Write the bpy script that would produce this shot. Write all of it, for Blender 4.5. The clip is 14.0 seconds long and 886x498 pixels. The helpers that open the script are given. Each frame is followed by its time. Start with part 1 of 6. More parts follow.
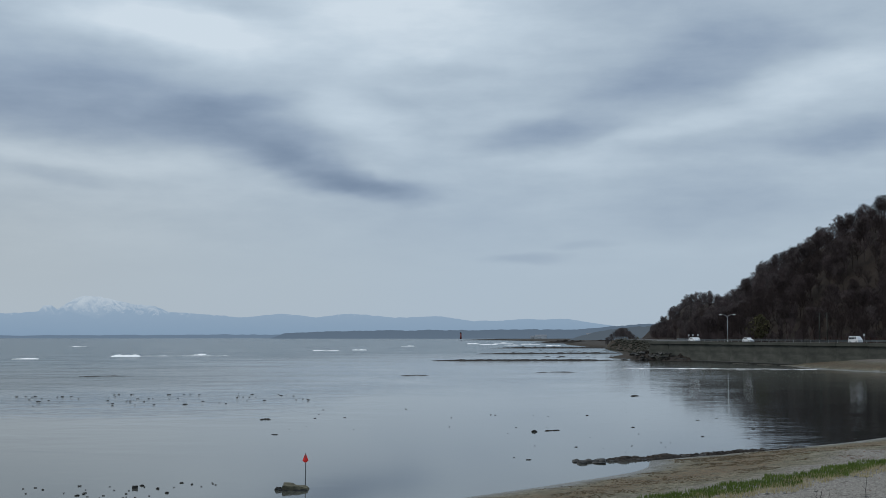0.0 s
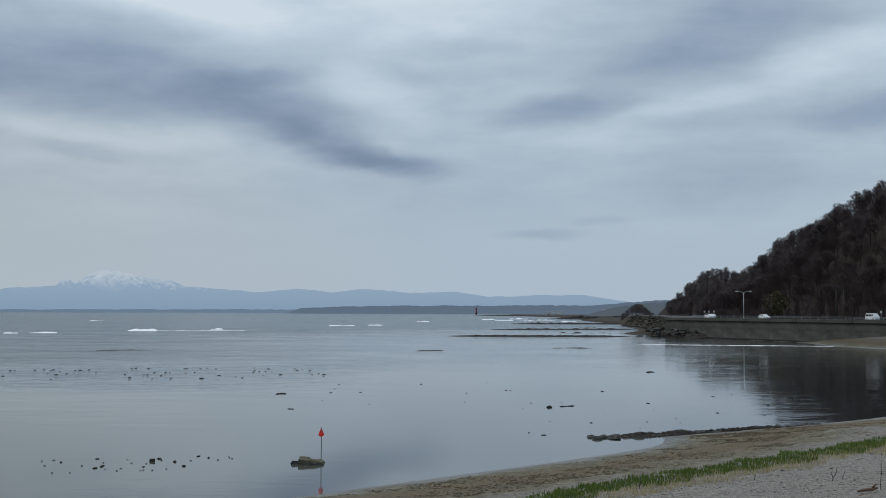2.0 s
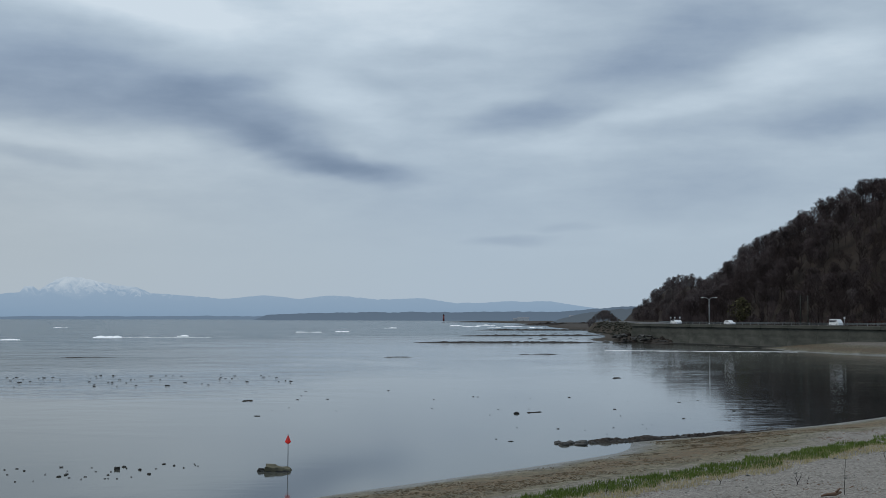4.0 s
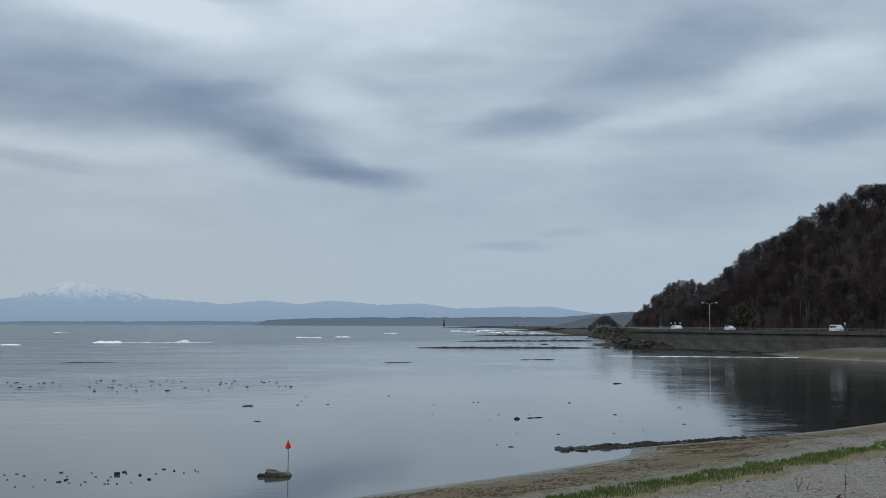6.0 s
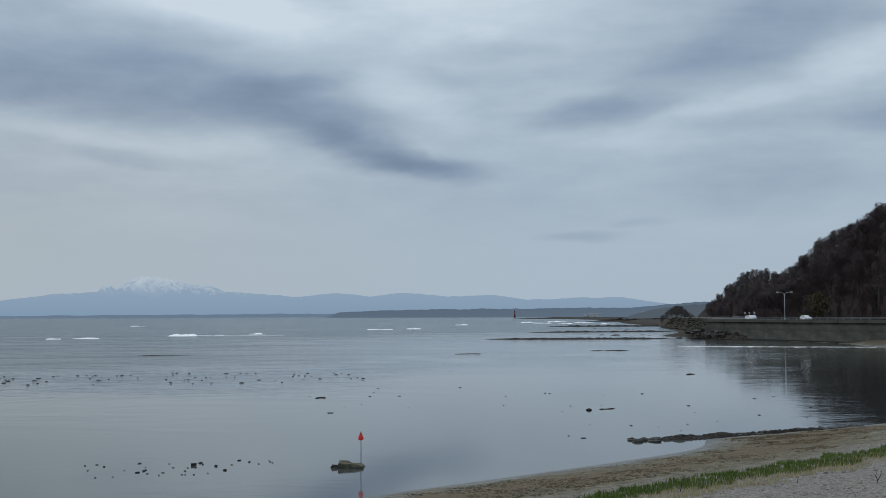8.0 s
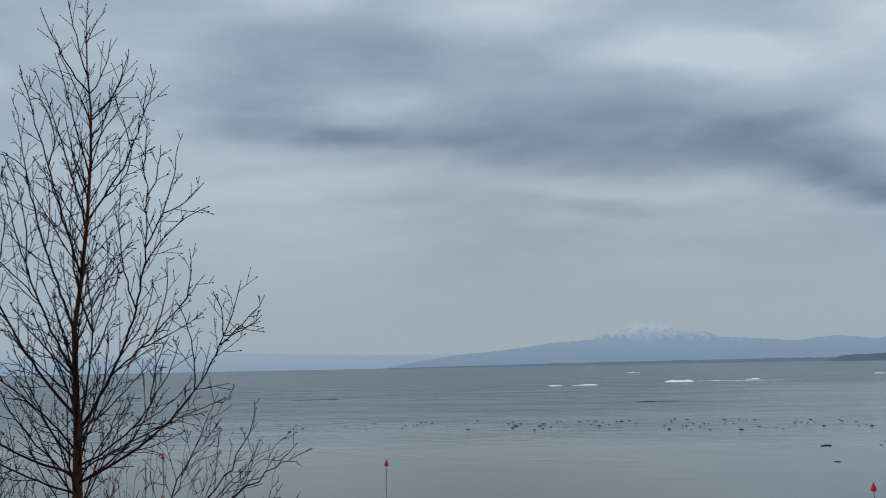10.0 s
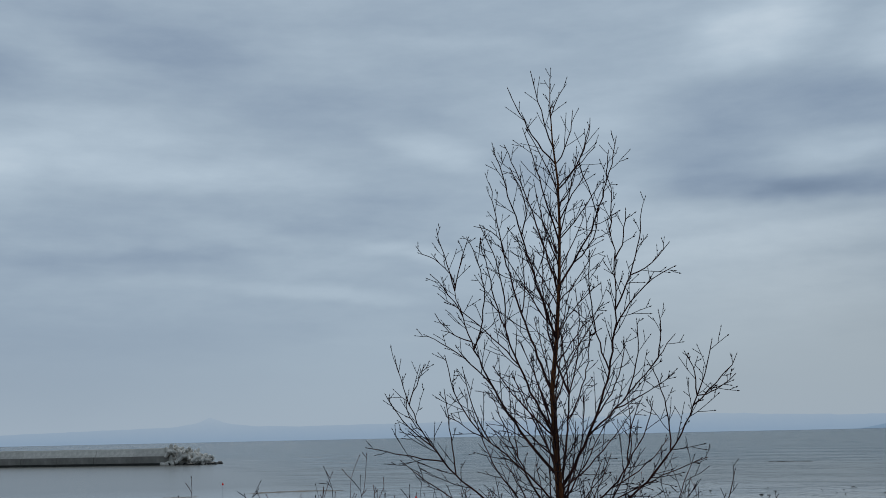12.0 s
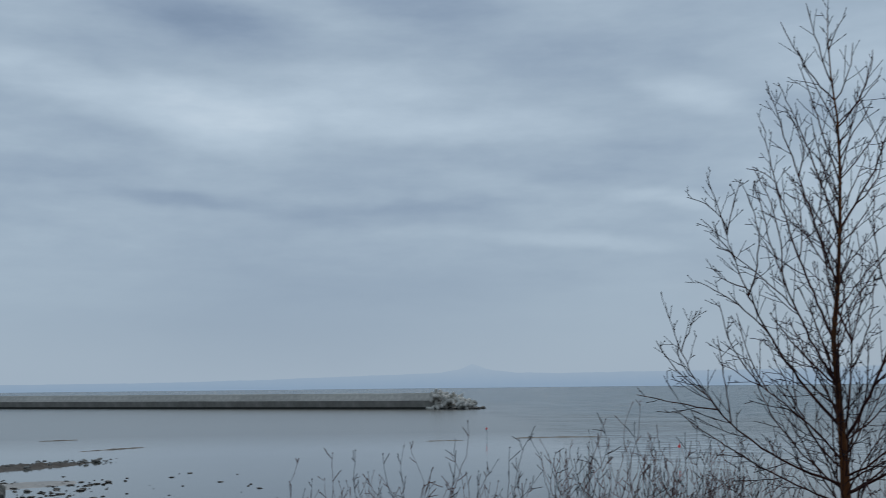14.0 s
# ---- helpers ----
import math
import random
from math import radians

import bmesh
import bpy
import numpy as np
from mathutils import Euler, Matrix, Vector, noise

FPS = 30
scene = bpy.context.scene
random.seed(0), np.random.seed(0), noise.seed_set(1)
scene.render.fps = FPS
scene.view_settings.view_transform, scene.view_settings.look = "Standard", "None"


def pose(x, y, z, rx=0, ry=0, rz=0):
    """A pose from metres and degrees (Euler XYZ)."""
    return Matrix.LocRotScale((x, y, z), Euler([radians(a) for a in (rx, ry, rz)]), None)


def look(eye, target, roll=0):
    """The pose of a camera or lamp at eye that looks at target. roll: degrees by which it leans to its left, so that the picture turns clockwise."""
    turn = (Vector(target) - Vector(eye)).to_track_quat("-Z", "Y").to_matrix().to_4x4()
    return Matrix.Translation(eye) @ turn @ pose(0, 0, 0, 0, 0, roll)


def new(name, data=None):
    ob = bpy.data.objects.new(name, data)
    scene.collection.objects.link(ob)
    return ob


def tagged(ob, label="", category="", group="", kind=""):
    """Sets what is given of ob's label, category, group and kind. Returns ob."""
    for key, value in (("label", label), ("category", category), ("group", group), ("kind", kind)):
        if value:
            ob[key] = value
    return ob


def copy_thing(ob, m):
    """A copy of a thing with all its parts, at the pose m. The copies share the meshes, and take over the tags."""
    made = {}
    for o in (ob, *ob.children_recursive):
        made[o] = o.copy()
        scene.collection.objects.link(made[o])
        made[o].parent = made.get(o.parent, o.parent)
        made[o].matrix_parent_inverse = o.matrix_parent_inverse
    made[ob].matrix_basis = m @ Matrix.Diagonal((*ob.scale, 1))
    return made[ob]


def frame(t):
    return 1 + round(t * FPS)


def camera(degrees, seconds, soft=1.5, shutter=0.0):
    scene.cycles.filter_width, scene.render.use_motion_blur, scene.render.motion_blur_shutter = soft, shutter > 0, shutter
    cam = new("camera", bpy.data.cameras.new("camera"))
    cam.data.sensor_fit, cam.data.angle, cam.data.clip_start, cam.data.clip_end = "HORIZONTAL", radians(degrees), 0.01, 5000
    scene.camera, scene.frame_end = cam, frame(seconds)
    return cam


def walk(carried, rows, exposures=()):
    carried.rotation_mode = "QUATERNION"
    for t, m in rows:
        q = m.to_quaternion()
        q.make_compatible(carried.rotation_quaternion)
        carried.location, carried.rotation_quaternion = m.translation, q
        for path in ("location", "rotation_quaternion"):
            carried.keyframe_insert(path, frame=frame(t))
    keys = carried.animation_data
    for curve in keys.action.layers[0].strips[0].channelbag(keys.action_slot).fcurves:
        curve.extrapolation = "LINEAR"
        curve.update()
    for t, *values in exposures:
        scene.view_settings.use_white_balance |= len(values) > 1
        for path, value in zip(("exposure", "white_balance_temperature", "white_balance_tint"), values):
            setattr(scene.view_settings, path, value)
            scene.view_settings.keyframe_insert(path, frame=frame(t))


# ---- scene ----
import functools

cam = camera(40.94, 14.0, soft=0.6, shutter=0.08)

# seconds, x, y, z, yaw, pitch, lean
EXPOSURES = ((0, 0.05, 6400, 10), (7.2, 0.05, 6400, 10), (9.3, -0.15, 6310, 9), (10.5, -0.19, 6270, 9), (12, -0.19, 6220, 9), (14, -0.15, 6140, 9))
PATH = [
    (0, 0.090, 0.079, 8.0, -0.00, 4.18, 0.01),
    (0.5, 0.090, 0.079, 8.0, 0.15, 4.01, -0.00),
    (1, 0.090, 0.079, 8.0, 0.47, 3.62, 0.14),
    (1.5, 0.090, 0.079, 8.0, 0.81, 3.22, 0.19),
    (2, 0.090, 0.079, 8.0, 0.76, 3.00, 0.23),
    (2.5, 0.090, 0.079, 8.0, 0.06, 2.92, 0.42),
    (3, 0.090, 0.079, 8.0, -0.41, 3.01, 0.23),
    (5.5, 0.090, 0.079, 8.0, -1.13, 3.59, 0.33),
    (6, 0.090, 0.079, 8.0, -0.80, 3.57, 0.19),
    (6.5, 0.090, 0.079, 8.0, -0.24, 3.29, 0.06),
    (7, 0.090, 0.079, 8.0, 0.36, 3.17, 0.07),
    (7.2, 0.090, 0.079, 8.0, 0.66, 3.17, 0.05),
    (9.3, 0.064, 0.056, 8.0, 14.44, 3.62, -0.91),
    (9.5, 0.059, 0.052, 8.0, 17.83, 4.06, -1.00),
    (10, 0.050, 0.044, 8.0, 25.97, 5.61, -1.10),
    (10.5, 0.047, 0.041, 8.0, 33.65, 7.36, -0.75),
    (11, 0.026, 0.023, 8.0, 40.70, 8.40, -0.93),
    (11.5, 0.008, 0.007, 8.0, 45.38, 8.80, -1.18),
    (12, -0.002, -0.002, 8.0, 47.90, 8.92, -1.22),
    (12.5, -0.005, -0.004, 8.0, 48.98, 8.87, -0.47),
    (13, -0.011, -0.009, 8.0, 49.18, 8.48, -0.23),
    (13.5, -0.018, -0.016, 8.0, 50.50, 7.80, -0.29),
    (13.7, -0.026, -0.023, 8.0, 52.45, 7.44, -0.30),
    (13.8, -0.036, -0.032, 8.0, 54.59, 7.15, -0.43),
    (14, -0.066, -0.058, 8.0, 60.42, 6.59, -0.60),
]
walk(cam, [(t, pose(x, y, z, 90 + pitch, 0, yaw) @ pose(0, 0, 0, 0, 0, lean))
           for t, x, y, z, yaw, pitch, lean in PATH], EXPOSURES)

# ---------------------------------------------------------------- world and sun
SUN_AZ, SUN_EL = 62.0, 48.0
sun = new("sun", bpy.data.lights.new("sun", "SUN"))
sun.data.energy, sun.data.angle, sun.data.color = 1.2, radians(25), (1.0, 0.93, 0.82)
sun.matrix_basis = look((0, 0, 60), Vector((0, 0, 60)) - Vector((-math.sin(radians(SUN_AZ)) * math.cos(radians(SUN_EL)), math.cos(radians(SUN_AZ)) * math.cos(radians(SUN_EL)), math.sin(radians(SUN_EL)))))

# cloud banks: azimuth, elevation, half width, half height (degrees), tilt, thickness (negative: thin, bright)
EAST_CLOUD = (
    (17.5, 10.9, 10.5, 3.0, 3, 0.36), (22.5, 10.4, 5, 1.5, 0, 0.18), (10.0, 11.3, 4.5, 0.9, -3, 0.20), (9.2, 9.5, 6, 1.9, 10, 0.32),
    (4.0, 7.25, 4.8, 0.9, 6, 0.36), (1.4, 7.2, 3.2, 0.6, 4, 0.14), (6.6, 8.3, 4.6, 1.2, 16, 0.30), (-5.1, 9.6, 4.8, 1.1, -4, 0.30), (-9, 11.4, 5.5, 1.8, -12, 0.15),
    (-13, 13.2, 7.5, 2.6, -12, 0.17), (-13.5, 15.2, 4, 2.2, -25, 0.06), (-18.9, 9.4, 5.5, 1.2, -3, 0.24), (-12.5, 6.2, 8, 2.6, 0, 0.15),
    (-4, 3.55, 3.2, 0.45, 0, 0.14), (-6.8, 4.2, 2.6, 0.4, 0, 0.08), (0.4, 12.9, 4.4, 0.9, 0, 0.16), (17.4, 7.5, 4.5, 0.6, 3, 0.10),
)
EAST_GAPS = (
    (2, 15, 11, 4, 0, -0.34), (12, 14.2, 7, 1.7, 3, -0.30), (4.6, 10.8, 5, 1.7, 14, -0.24), (-11.5, 9.7, 6.5, 0.9, -14, -0.20),
    (-18, 12.1, 6, 1.5, -10, -0.26), (-7, 8.2, 5, 0.8, 0, -0.10), (18, 8.4, 9, 1.0, 3, -0.16), (31, 8.6, 9, 1.1, -2, -0.16), (14.4, 14.8, 7, 2, 0, -0.26),
)
NORTH_CLOUD = (
    (33.4, 11.0, 6.5, 1.3, 2, 0.26), (27.5, 10.7, 6, 1.2, 0, 0.16), (36, 12.8, 4.5, 2.3, 0, 0.15), (29.2, 15.4, 6, 1.9, 6, 0.18), (35, 14.9, 5, 1.8, 0, 0.16),
    (30, 10.9, 5.5, 1.0, 0, 0.18), (25.5, 11.2, 4.5, 1.2, 0, 0.14), (43, 12.5, 5, 1.6, 8, 0.14), (28.6, 12.9, 4.5, 1.2, -4, -0.26),
    (32.6, 18.6, 5.5, 2.6, -12, -0.34), (48.3, 13.6, 4.2, 1.2, 14, -0.22), (31.5, 12.8, 8.0, 3.6, 0, 0.14), (22.5, 17.6, 7, 2.5, 0, -0.30), (36, 6.8, 13, 5, 0, -0.14), (38, 13, 15, 9, 0, -0.07),
)
WEST_CLOUD = (
    (67, 4.0, 18, 5.0, 0, 0.11),    (63.6, 8.4, 8, 1.0, 2, 0.16), (54.3, 10.3, 7, 0.8, 4, 0.12), (52.9, 15.8, 8, 2, 4, 0.10), (61, 18.0, 7, 2, 10, 0.22),
    (72, 17.2, 8, 1.7, 12, 0.30), (73.5, 9.0, 6, 0.7, 2, 0.20), (60, 9.0, 6, 0.6, -3, 0.12), (79, 10, 6, 0.9, 0, 0.12),
    (72.8, 13, 7, 2.2, 10, -0.34), (79.3, 14.4, 5, 1.6, 10, -0.24), (67.3, 13.1, 5, 1.4, 0, -0.18), (61.6, 12.4, 6, 1.2, 6, -0.18),
    (49.4, 9.0, 4, 0.6, 4, -0.18), (54, 7.0, 7, 0.7, 4, -0.16), (65, 14.6, 8, 1.6, 0, -0.12), (55.8, 12.3, 6, 1.2, 4, -0.14),
)
world = bpy.data.worlds.new("sky")
scene.world = world
world.use_nodes = True
wt = world.node_tree
wt.nodes.clear()


def wmath(op, a, b=None, clamp=False):
    n = wt.nodes.new("ShaderNodeMath")
    n.operation, n.use_clamp = op, clamp
    for s, v in zip(n.inputs, (a, b)):
        if isinstance(v, bpy.types.NodeSocket):
            wt.links.new(v, s)
        elif v is not None:
            s.default_value = v
    return n.outputs[0]


sky_at = wt.nodes.new("ShaderNodeTexCoord").outputs["Generated"]
sep = wt.nodes.new("ShaderNodeSeparateXYZ")
wt.links.new(sky_at, sep.inputs[0])
w_az = wmath("MULTIPLY", wmath("ARCTAN2", wmath("MULTIPLY", sep.outputs[0], -1.0), sep.outputs[1]), 57.29578)
w_el = wmath("MULTIPLY", wmath("ARCSINE", sep.outputs[2]), 57.29578)
comb = wt.nodes.new("ShaderNodeCombineXYZ")
wt.links.new(w_az, comb.inputs[0])
wt.links.new(w_el, comb.inputs[1])


def wnoise(scale, stretch, detail, rough, offset=0.0, colour=False):
    mp = wt.nodes.new("ShaderNodeMapping")
    mp.inputs["Scale"].default_value, mp.inputs["Location"].default_value = stretch, (offset, offset * 0.7, 0)
    wt.links.new(comb.outputs[0], mp.inputs["Vector"])
    n = wt.nodes.new("ShaderNodeTexNoise")
    n.inputs["Scale"].default_value, n.inputs["Detail"].default_value, n.inputs["Roughness"].default_value = scale, detail, rough
    wt.links.new(mp.outputs[0], n.inputs["Vector"])
    return n.outputs["Color" if colour else "Fac"]


def wvec(op, a, b):
    n = wt.nodes.new("ShaderNodeVectorMath")
    n.operation = op
    for s, v in zip(n.inputs, (a, b)):
        if isinstance(v, bpy.types.NodeSocket):
            wt.links.new(v, s)
        else:
            s.default_value = v
    return n.outputs[0]


warp = wvec("MULTIPLY", wvec("SUBTRACT", wnoise(0.16, (0.55, 1.3, 1), 4, 0.6, 3.0, True), (0.5, 0.5, 0.5)), (5.6, 2.2, 0))
warped = wvec("ADD", comb.outputs[0], warp)
total = None
for az, el, sa, se, tilt, thick in EAST_CLOUD + EAST_GAPS + NORTH_CLOUD + WEST_CLOUD:
    mp = wt.nodes.new("ShaderNodeMapping")
    mp.vector_type = "TEXTURE"
    mp.inputs["Location"].default_value = (az, el, 0)
    mp.inputs["Rotation"].default_value = (0, 0, radians(tilt))
    mp.inputs["Scale"].default_value = (sa, se, 1)
    wt.links.new(warped, mp.inputs["Vector"])
    g = wt.nodes.new("ShaderNodeTexGradient")
    g.gradient_type = "SPHERICAL"
    wt.links.new(mp.outputs[0], g.inputs[0])
    r = wt.nodes.new("ShaderNodeMapRange")
    r.interpolation_type = "SMOOTHSTEP"
    r.inputs["From Max"].default_value, r.inputs["To Max"].default_value = 0.85, -thick
    wt.links.new(g.outputs["Fac"], r.inputs["Value"])
    total = r.outputs[0] if total is None else wmath("ADD", total, r.outputs[0])
streak = wmath("MULTIPLY", wmath("SUBTRACT", wnoise(0.22, (0.35, 1.6, 1), 5, 0.55, 11.0), 0.5), 0.56)
fine = wmath("MULTIPLY", wmath("SUBTRACT", wnoise(0.8, (0.55, 1.5, 1), 5, 0.6, 23.0), 0.5), 0.18)
rise = wt.nodes.new("ShaderNodeMapRange")
rise.interpolation_type = "SMOOTHSTEP"
rise.inputs["From Min"].default_value, rise.inputs["From Max"].default_value = 1.0, 9.0
wt.links.new(w_el, rise.inputs["Value"])
tone = wmath("ADD", wmath("ADD", total, wmath("MULTIPLY", wmath("ADD", streak, fine), rise.outputs[0])), 0.60)
west = wt.nodes.new("ShaderNodeMapRange")
west.inputs["From Min"].default_value, west.inputs["From Max"].default_value, west.inputs["To Max"].default_value = 25.0, 75.0, -0.02
wt.links.new(w_az, west.inputs["Value"])
tone = wmath("ADD", tone, west.outputs[0], True)
cr = wt.nodes.new("ShaderNodeValToRGB")
stops = ((0.0, (0.162, 0.223, 0.322)), (0.3, (0.265, 0.339, 0.440)), (0.6, (0.393, 0.477, 0.560)), (0.85, (0.511, 0.602, 0.680)), (1.0, (0.609, 0.693, 0.760)))
while len(cr.color_ramp.elements) < len(stops):
    cr.color_ramp.elements.new(0.5)
for e, (p, c) in zip(cr.color_ramp.elements, stops):
    e.position, e.color = p, (*c, 1)
wt.links.new(tone, cr.inputs["Fac"])
sky = wt.nodes.new("ShaderNodeTexSky")
sky.sky_type, sky.sun_disc = "NISHITA", False
sky.sun_elevation, sky.sun_rotation = radians(SUN_EL), radians(-SUN_AZ)
clear, veil, join, wout = (wt.nodes.new(k) for k in ("ShaderNodeBackground", "ShaderNodeBackground", "ShaderNodeMixShader", "ShaderNodeOutputWorld"))
wt.links.new(sky.outputs[0], clear.inputs[0])
clear.inputs[1].default_value = 0.08
# a low warm-grey veil over the open sea to the north-west
low = wt.nodes.new("ShaderNodeMapping")
low.vector_type = "TEXTURE"
low.inputs["Location"].default_value, low.inputs["Scale"].default_value = (24, 4, 0), (26, 9, 1)
wt.links.new(warped, low.inputs["Vector"])
lg = wt.nodes.new("ShaderNodeTexGradient")
lg.gradient_type = "SPHERICAL"
wt.links.new(low.outputs[0], lg.inputs[0])
tint = wt.nodes.new("ShaderNodeMix")
tint.data_type, tint.blend_type = "RGBA", "MULTIPLY"
wt.links.new(lg.outputs["Fac"], tint.inputs[0])
wt.links.new(cr.outputs[0], tint.inputs[6])
tint.inputs[7].default_value = (1.02, 0.955, 0.89, 1)
wt.links.new(tint.outputs[2], veil.inputs[0])
zenith = wt.nodes.new("ShaderNodeMapRange")
zenith.inputs["From Min"].default_value, zenith.inputs["From Max"].default_value = 22.0, 75.0
zenith.inputs["To Min"].default_value, zenith.inputs["To Max"].default_value = 1.0, 1.75
wt.links.new(w_el, zenith.inputs["Value"])
wt.links.new(zenith.outputs[0], veil.inputs[1])
join.inputs[0].default_value = 0.95
wt.links.new(clear.outputs[0], join.inputs[1])
wt.links.new(veil.outputs[0], join.inputs[2])
wt.links.new(join.outputs[0], wout.inputs[0])


# ---------------------------------------------------------------- building helpers


def mesh_of(name, verts, faces, smooth=False):
    me = bpy.data.meshes.new(name)
    me.from_pydata([tuple(v) for v in verts], [], [tuple(f) for f in faces])
    if smooth:
        me.polygons.foreach_set("use_smooth", [True] * len(me.polygons))
    me.update()
    return me


def bm_mesh(name, bm, smooth=False):
    me = bpy.data.meshes.new(name)
    bm.to_mesh(me)
    bm.free()
    if smooth:
        me.polygons.foreach_set("use_smooth", [True] * len(me.polygons))
    return me


def thing(name, label, category, at=(0, 0, 0), turn=0.0, group="", kind=""):
    ob = new(name)
    ob.matrix_basis = pose(*at, 0, 0, turn)
    return tagged(ob, label, category, group, kind)


def part(name, data, material, parent, label="", m=None, kind=""):
    if isinstance(data, bmesh.types.BMesh):
        data = bm_mesh(name, data)
    if material is not None and not data.materials:
        data.materials.append(material)
    ob = new(name, data)
    ob.parent = parent
    if m is not None:
        ob.matrix_basis = m
    if label:
        ob["label"] = label
    if kind:
        ob["kind"] = kind
    return ob


def solo(name, data, material, label, category, m=None, group="", kind=""):
    if isinstance(data, bmesh.types.BMesh):
        data = bm_mesh(name, data)
    if material is not None and not data.materials:
        data.materials.append(material)
    ob = new(name, data)
    if m is not None:
        ob.matrix_basis = m
    return tagged(ob, label, category, group, kind)


def box(bm, x0, y0, z0, x1, y1, z1, bevel=0.0):
    m = Matrix.Translation(((x0 + x1) / 2, (y0 + y1) / 2, (z0 + z1) / 2)) @ Matrix.Diagonal((x1 - x0, y1 - y0, z1 - z0, 1))
    made = bmesh.ops.create_cube(bm, size=1, matrix=m)
    if bevel:
        edges = list({e for v in made["verts"] for e in v.link_edges})
        bmesh.ops.bevel(bm, geom=edges, offset=bevel, segments=1, affect="EDGES")
    return bm


def tube(verts, faces, pts, radii, sides=5, cap=True):
    """Adds a tapered round rod along pts to the two lists."""
    pts = [Vector(p) for p in pts]
    base = len(verts)
    side = None
    for i, p in enumerate(pts):
        way = (pts[min(i + 1, len(pts) - 1)] - pts[max(i - 1, 0)]).normalized()
        if side is None:
            side = way.orthogonal().normalized()
        side = (side - way * side.dot(way))
        side = side.normalized() if side.length > 1e-6 else way.orthogonal().normalized()
        up = way.cross(side)
        for k in range(sides):
            a = 2 * math.pi * k / sides
            verts.append(p + (side * math.cos(a) + up * math.sin(a)) * radii[i])
    for i in range(len(pts) - 1):
        for k in range(sides):
            a, b = base + i * sides + k, base + i * sides + (k + 1) % sides
            faces.append((a, b, b + sides, a + sides))
    if cap:
        faces.append(tuple(base + k for k in reversed(range(sides))))
        end = base + (len(pts) - 1) * sides
        faces.append(tuple(end + k for k in range(sides)))


def rod(name, pts, radii, sides=8):
    v, f = [], []
    tube(v, f, pts, radii, sides)
    return mesh_of(name, v, f, True)


def fbm(x, y, z=0.0, octaves=4):
    return noise.fractal(Vector((x, y, z)), 1.0, 2.0, octaves)


def smooth(a, b, x):
    t = min(1.0, max(0.0, (x - a) / (b - a)))
    return t * t * (3 - 2 * t)


def polar(az, dist, z=0.0):
    a = radians(az)
    return Vector((-math.sin(a) * dist, math.cos(a) * dist, z))


def stone_mesh(name, seed, sx, sy, sz, rough=0.35, detail=2):
    bm = bmesh.new()
    bmesh.ops.create_icosphere(bm, subdivisions=detail, radius=1)
    for v in bm.verts:
        n = v.co.normalized()
        d = 1 + rough * noise.noise(n * 1.3 + Vector((seed * 7.1, 0, 0))) + 0.4 * rough * noise.noise(n * 3.4 + Vector((0, seed * 3.3, 0)))
        c = n * d
        c.z = max(c.z, -0.45)
        v.co = Vector((c.x * sx, c.y * sy, c.z * sz))
    return bm_mesh(name, bm)


# ---------------------------------------------------------------- materials


def material(name):
    m = bpy.data.materials.new(name)
    m.use_nodes = True
    nt = m.node_tree
    return m, nt, nt.nodes["Principled BSDF"]


def link(nt, a, b):
    nt.links.new(a, b)


def noise_node(nt, scale, detail=4.0, rough=0.55, vector=None, stretch=None, distortion=0.0):
    n = nt.nodes.new("ShaderNodeTexNoise")
    n.inputs["Scale"].default_value, n.inputs["Detail"].default_value = scale, detail
    n.inputs["Roughness"].default_value, n.inputs["Distortion"].default_value = rough, distortion
    if vector is None:
        vector = nt.nodes.new("ShaderNodeTexCoord").outputs["Object"]
    if stretch:
        mp = nt.nodes.new("ShaderNodeMapping")
        mp.inputs["Scale"].default_value = stretch
        link(nt, vector, mp.inputs["Vector"])
        vector = mp.outputs["Vector"]
    link(nt, vector, n.inputs["Vector"])
    return n.outputs["Fac"]


def ramp(nt, fac, stops):
    r = nt.nodes.new("ShaderNodeValToRGB")
    el = r.color_ramp.elements
    while len(el) < len(stops):
        el.new(0.5)
    for e, (p, c) in zip(el, stops):
        e.position, e.color = p, (*c, 1) if len(c) == 3 else c
    link(nt, fac, r.inputs["Fac"])
    return r.outputs["Color"]


def mixc(nt, fac, a, b, mode="MIX"):
    n = nt.nodes.new("ShaderNodeMix")
    n.data_type, n.blend_type = "RGBA", mode
    for s, v in ((n.inputs[0], fac), (n.inputs[6], a), (n.inputs[7], b)):
        if isinstance(v, bpy.types.NodeSocket):
            link(nt, v, s)
        elif isinstance(v, tuple):
            s.default_value = (*v, 1)
        else:
            s.default_value = v
    return n.outputs[2]


def math_node(nt, op, a, b=None, clamp=False):
    n = nt.nodes.new("ShaderNodeMath")
    n.operation, n.use_clamp = op, clamp
    for s, v in zip(n.inputs, (a, b)):
        if isinstance(v, bpy.types.NodeSocket):
            link(nt, v, s)
        elif v is not None:
            s.default_value = v
    return n.outputs[0]


def bump(nt, b, height, strength, distance):
    n = nt.nodes.new("ShaderNodeBump")
    n.inputs["Strength"].default_value, n.inputs["Distance"].default_value = strength, distance
    link(nt, height, n.inputs["Height"])
    link(nt, n.outputs["Normal"], b.inputs["Normal"])
    return n


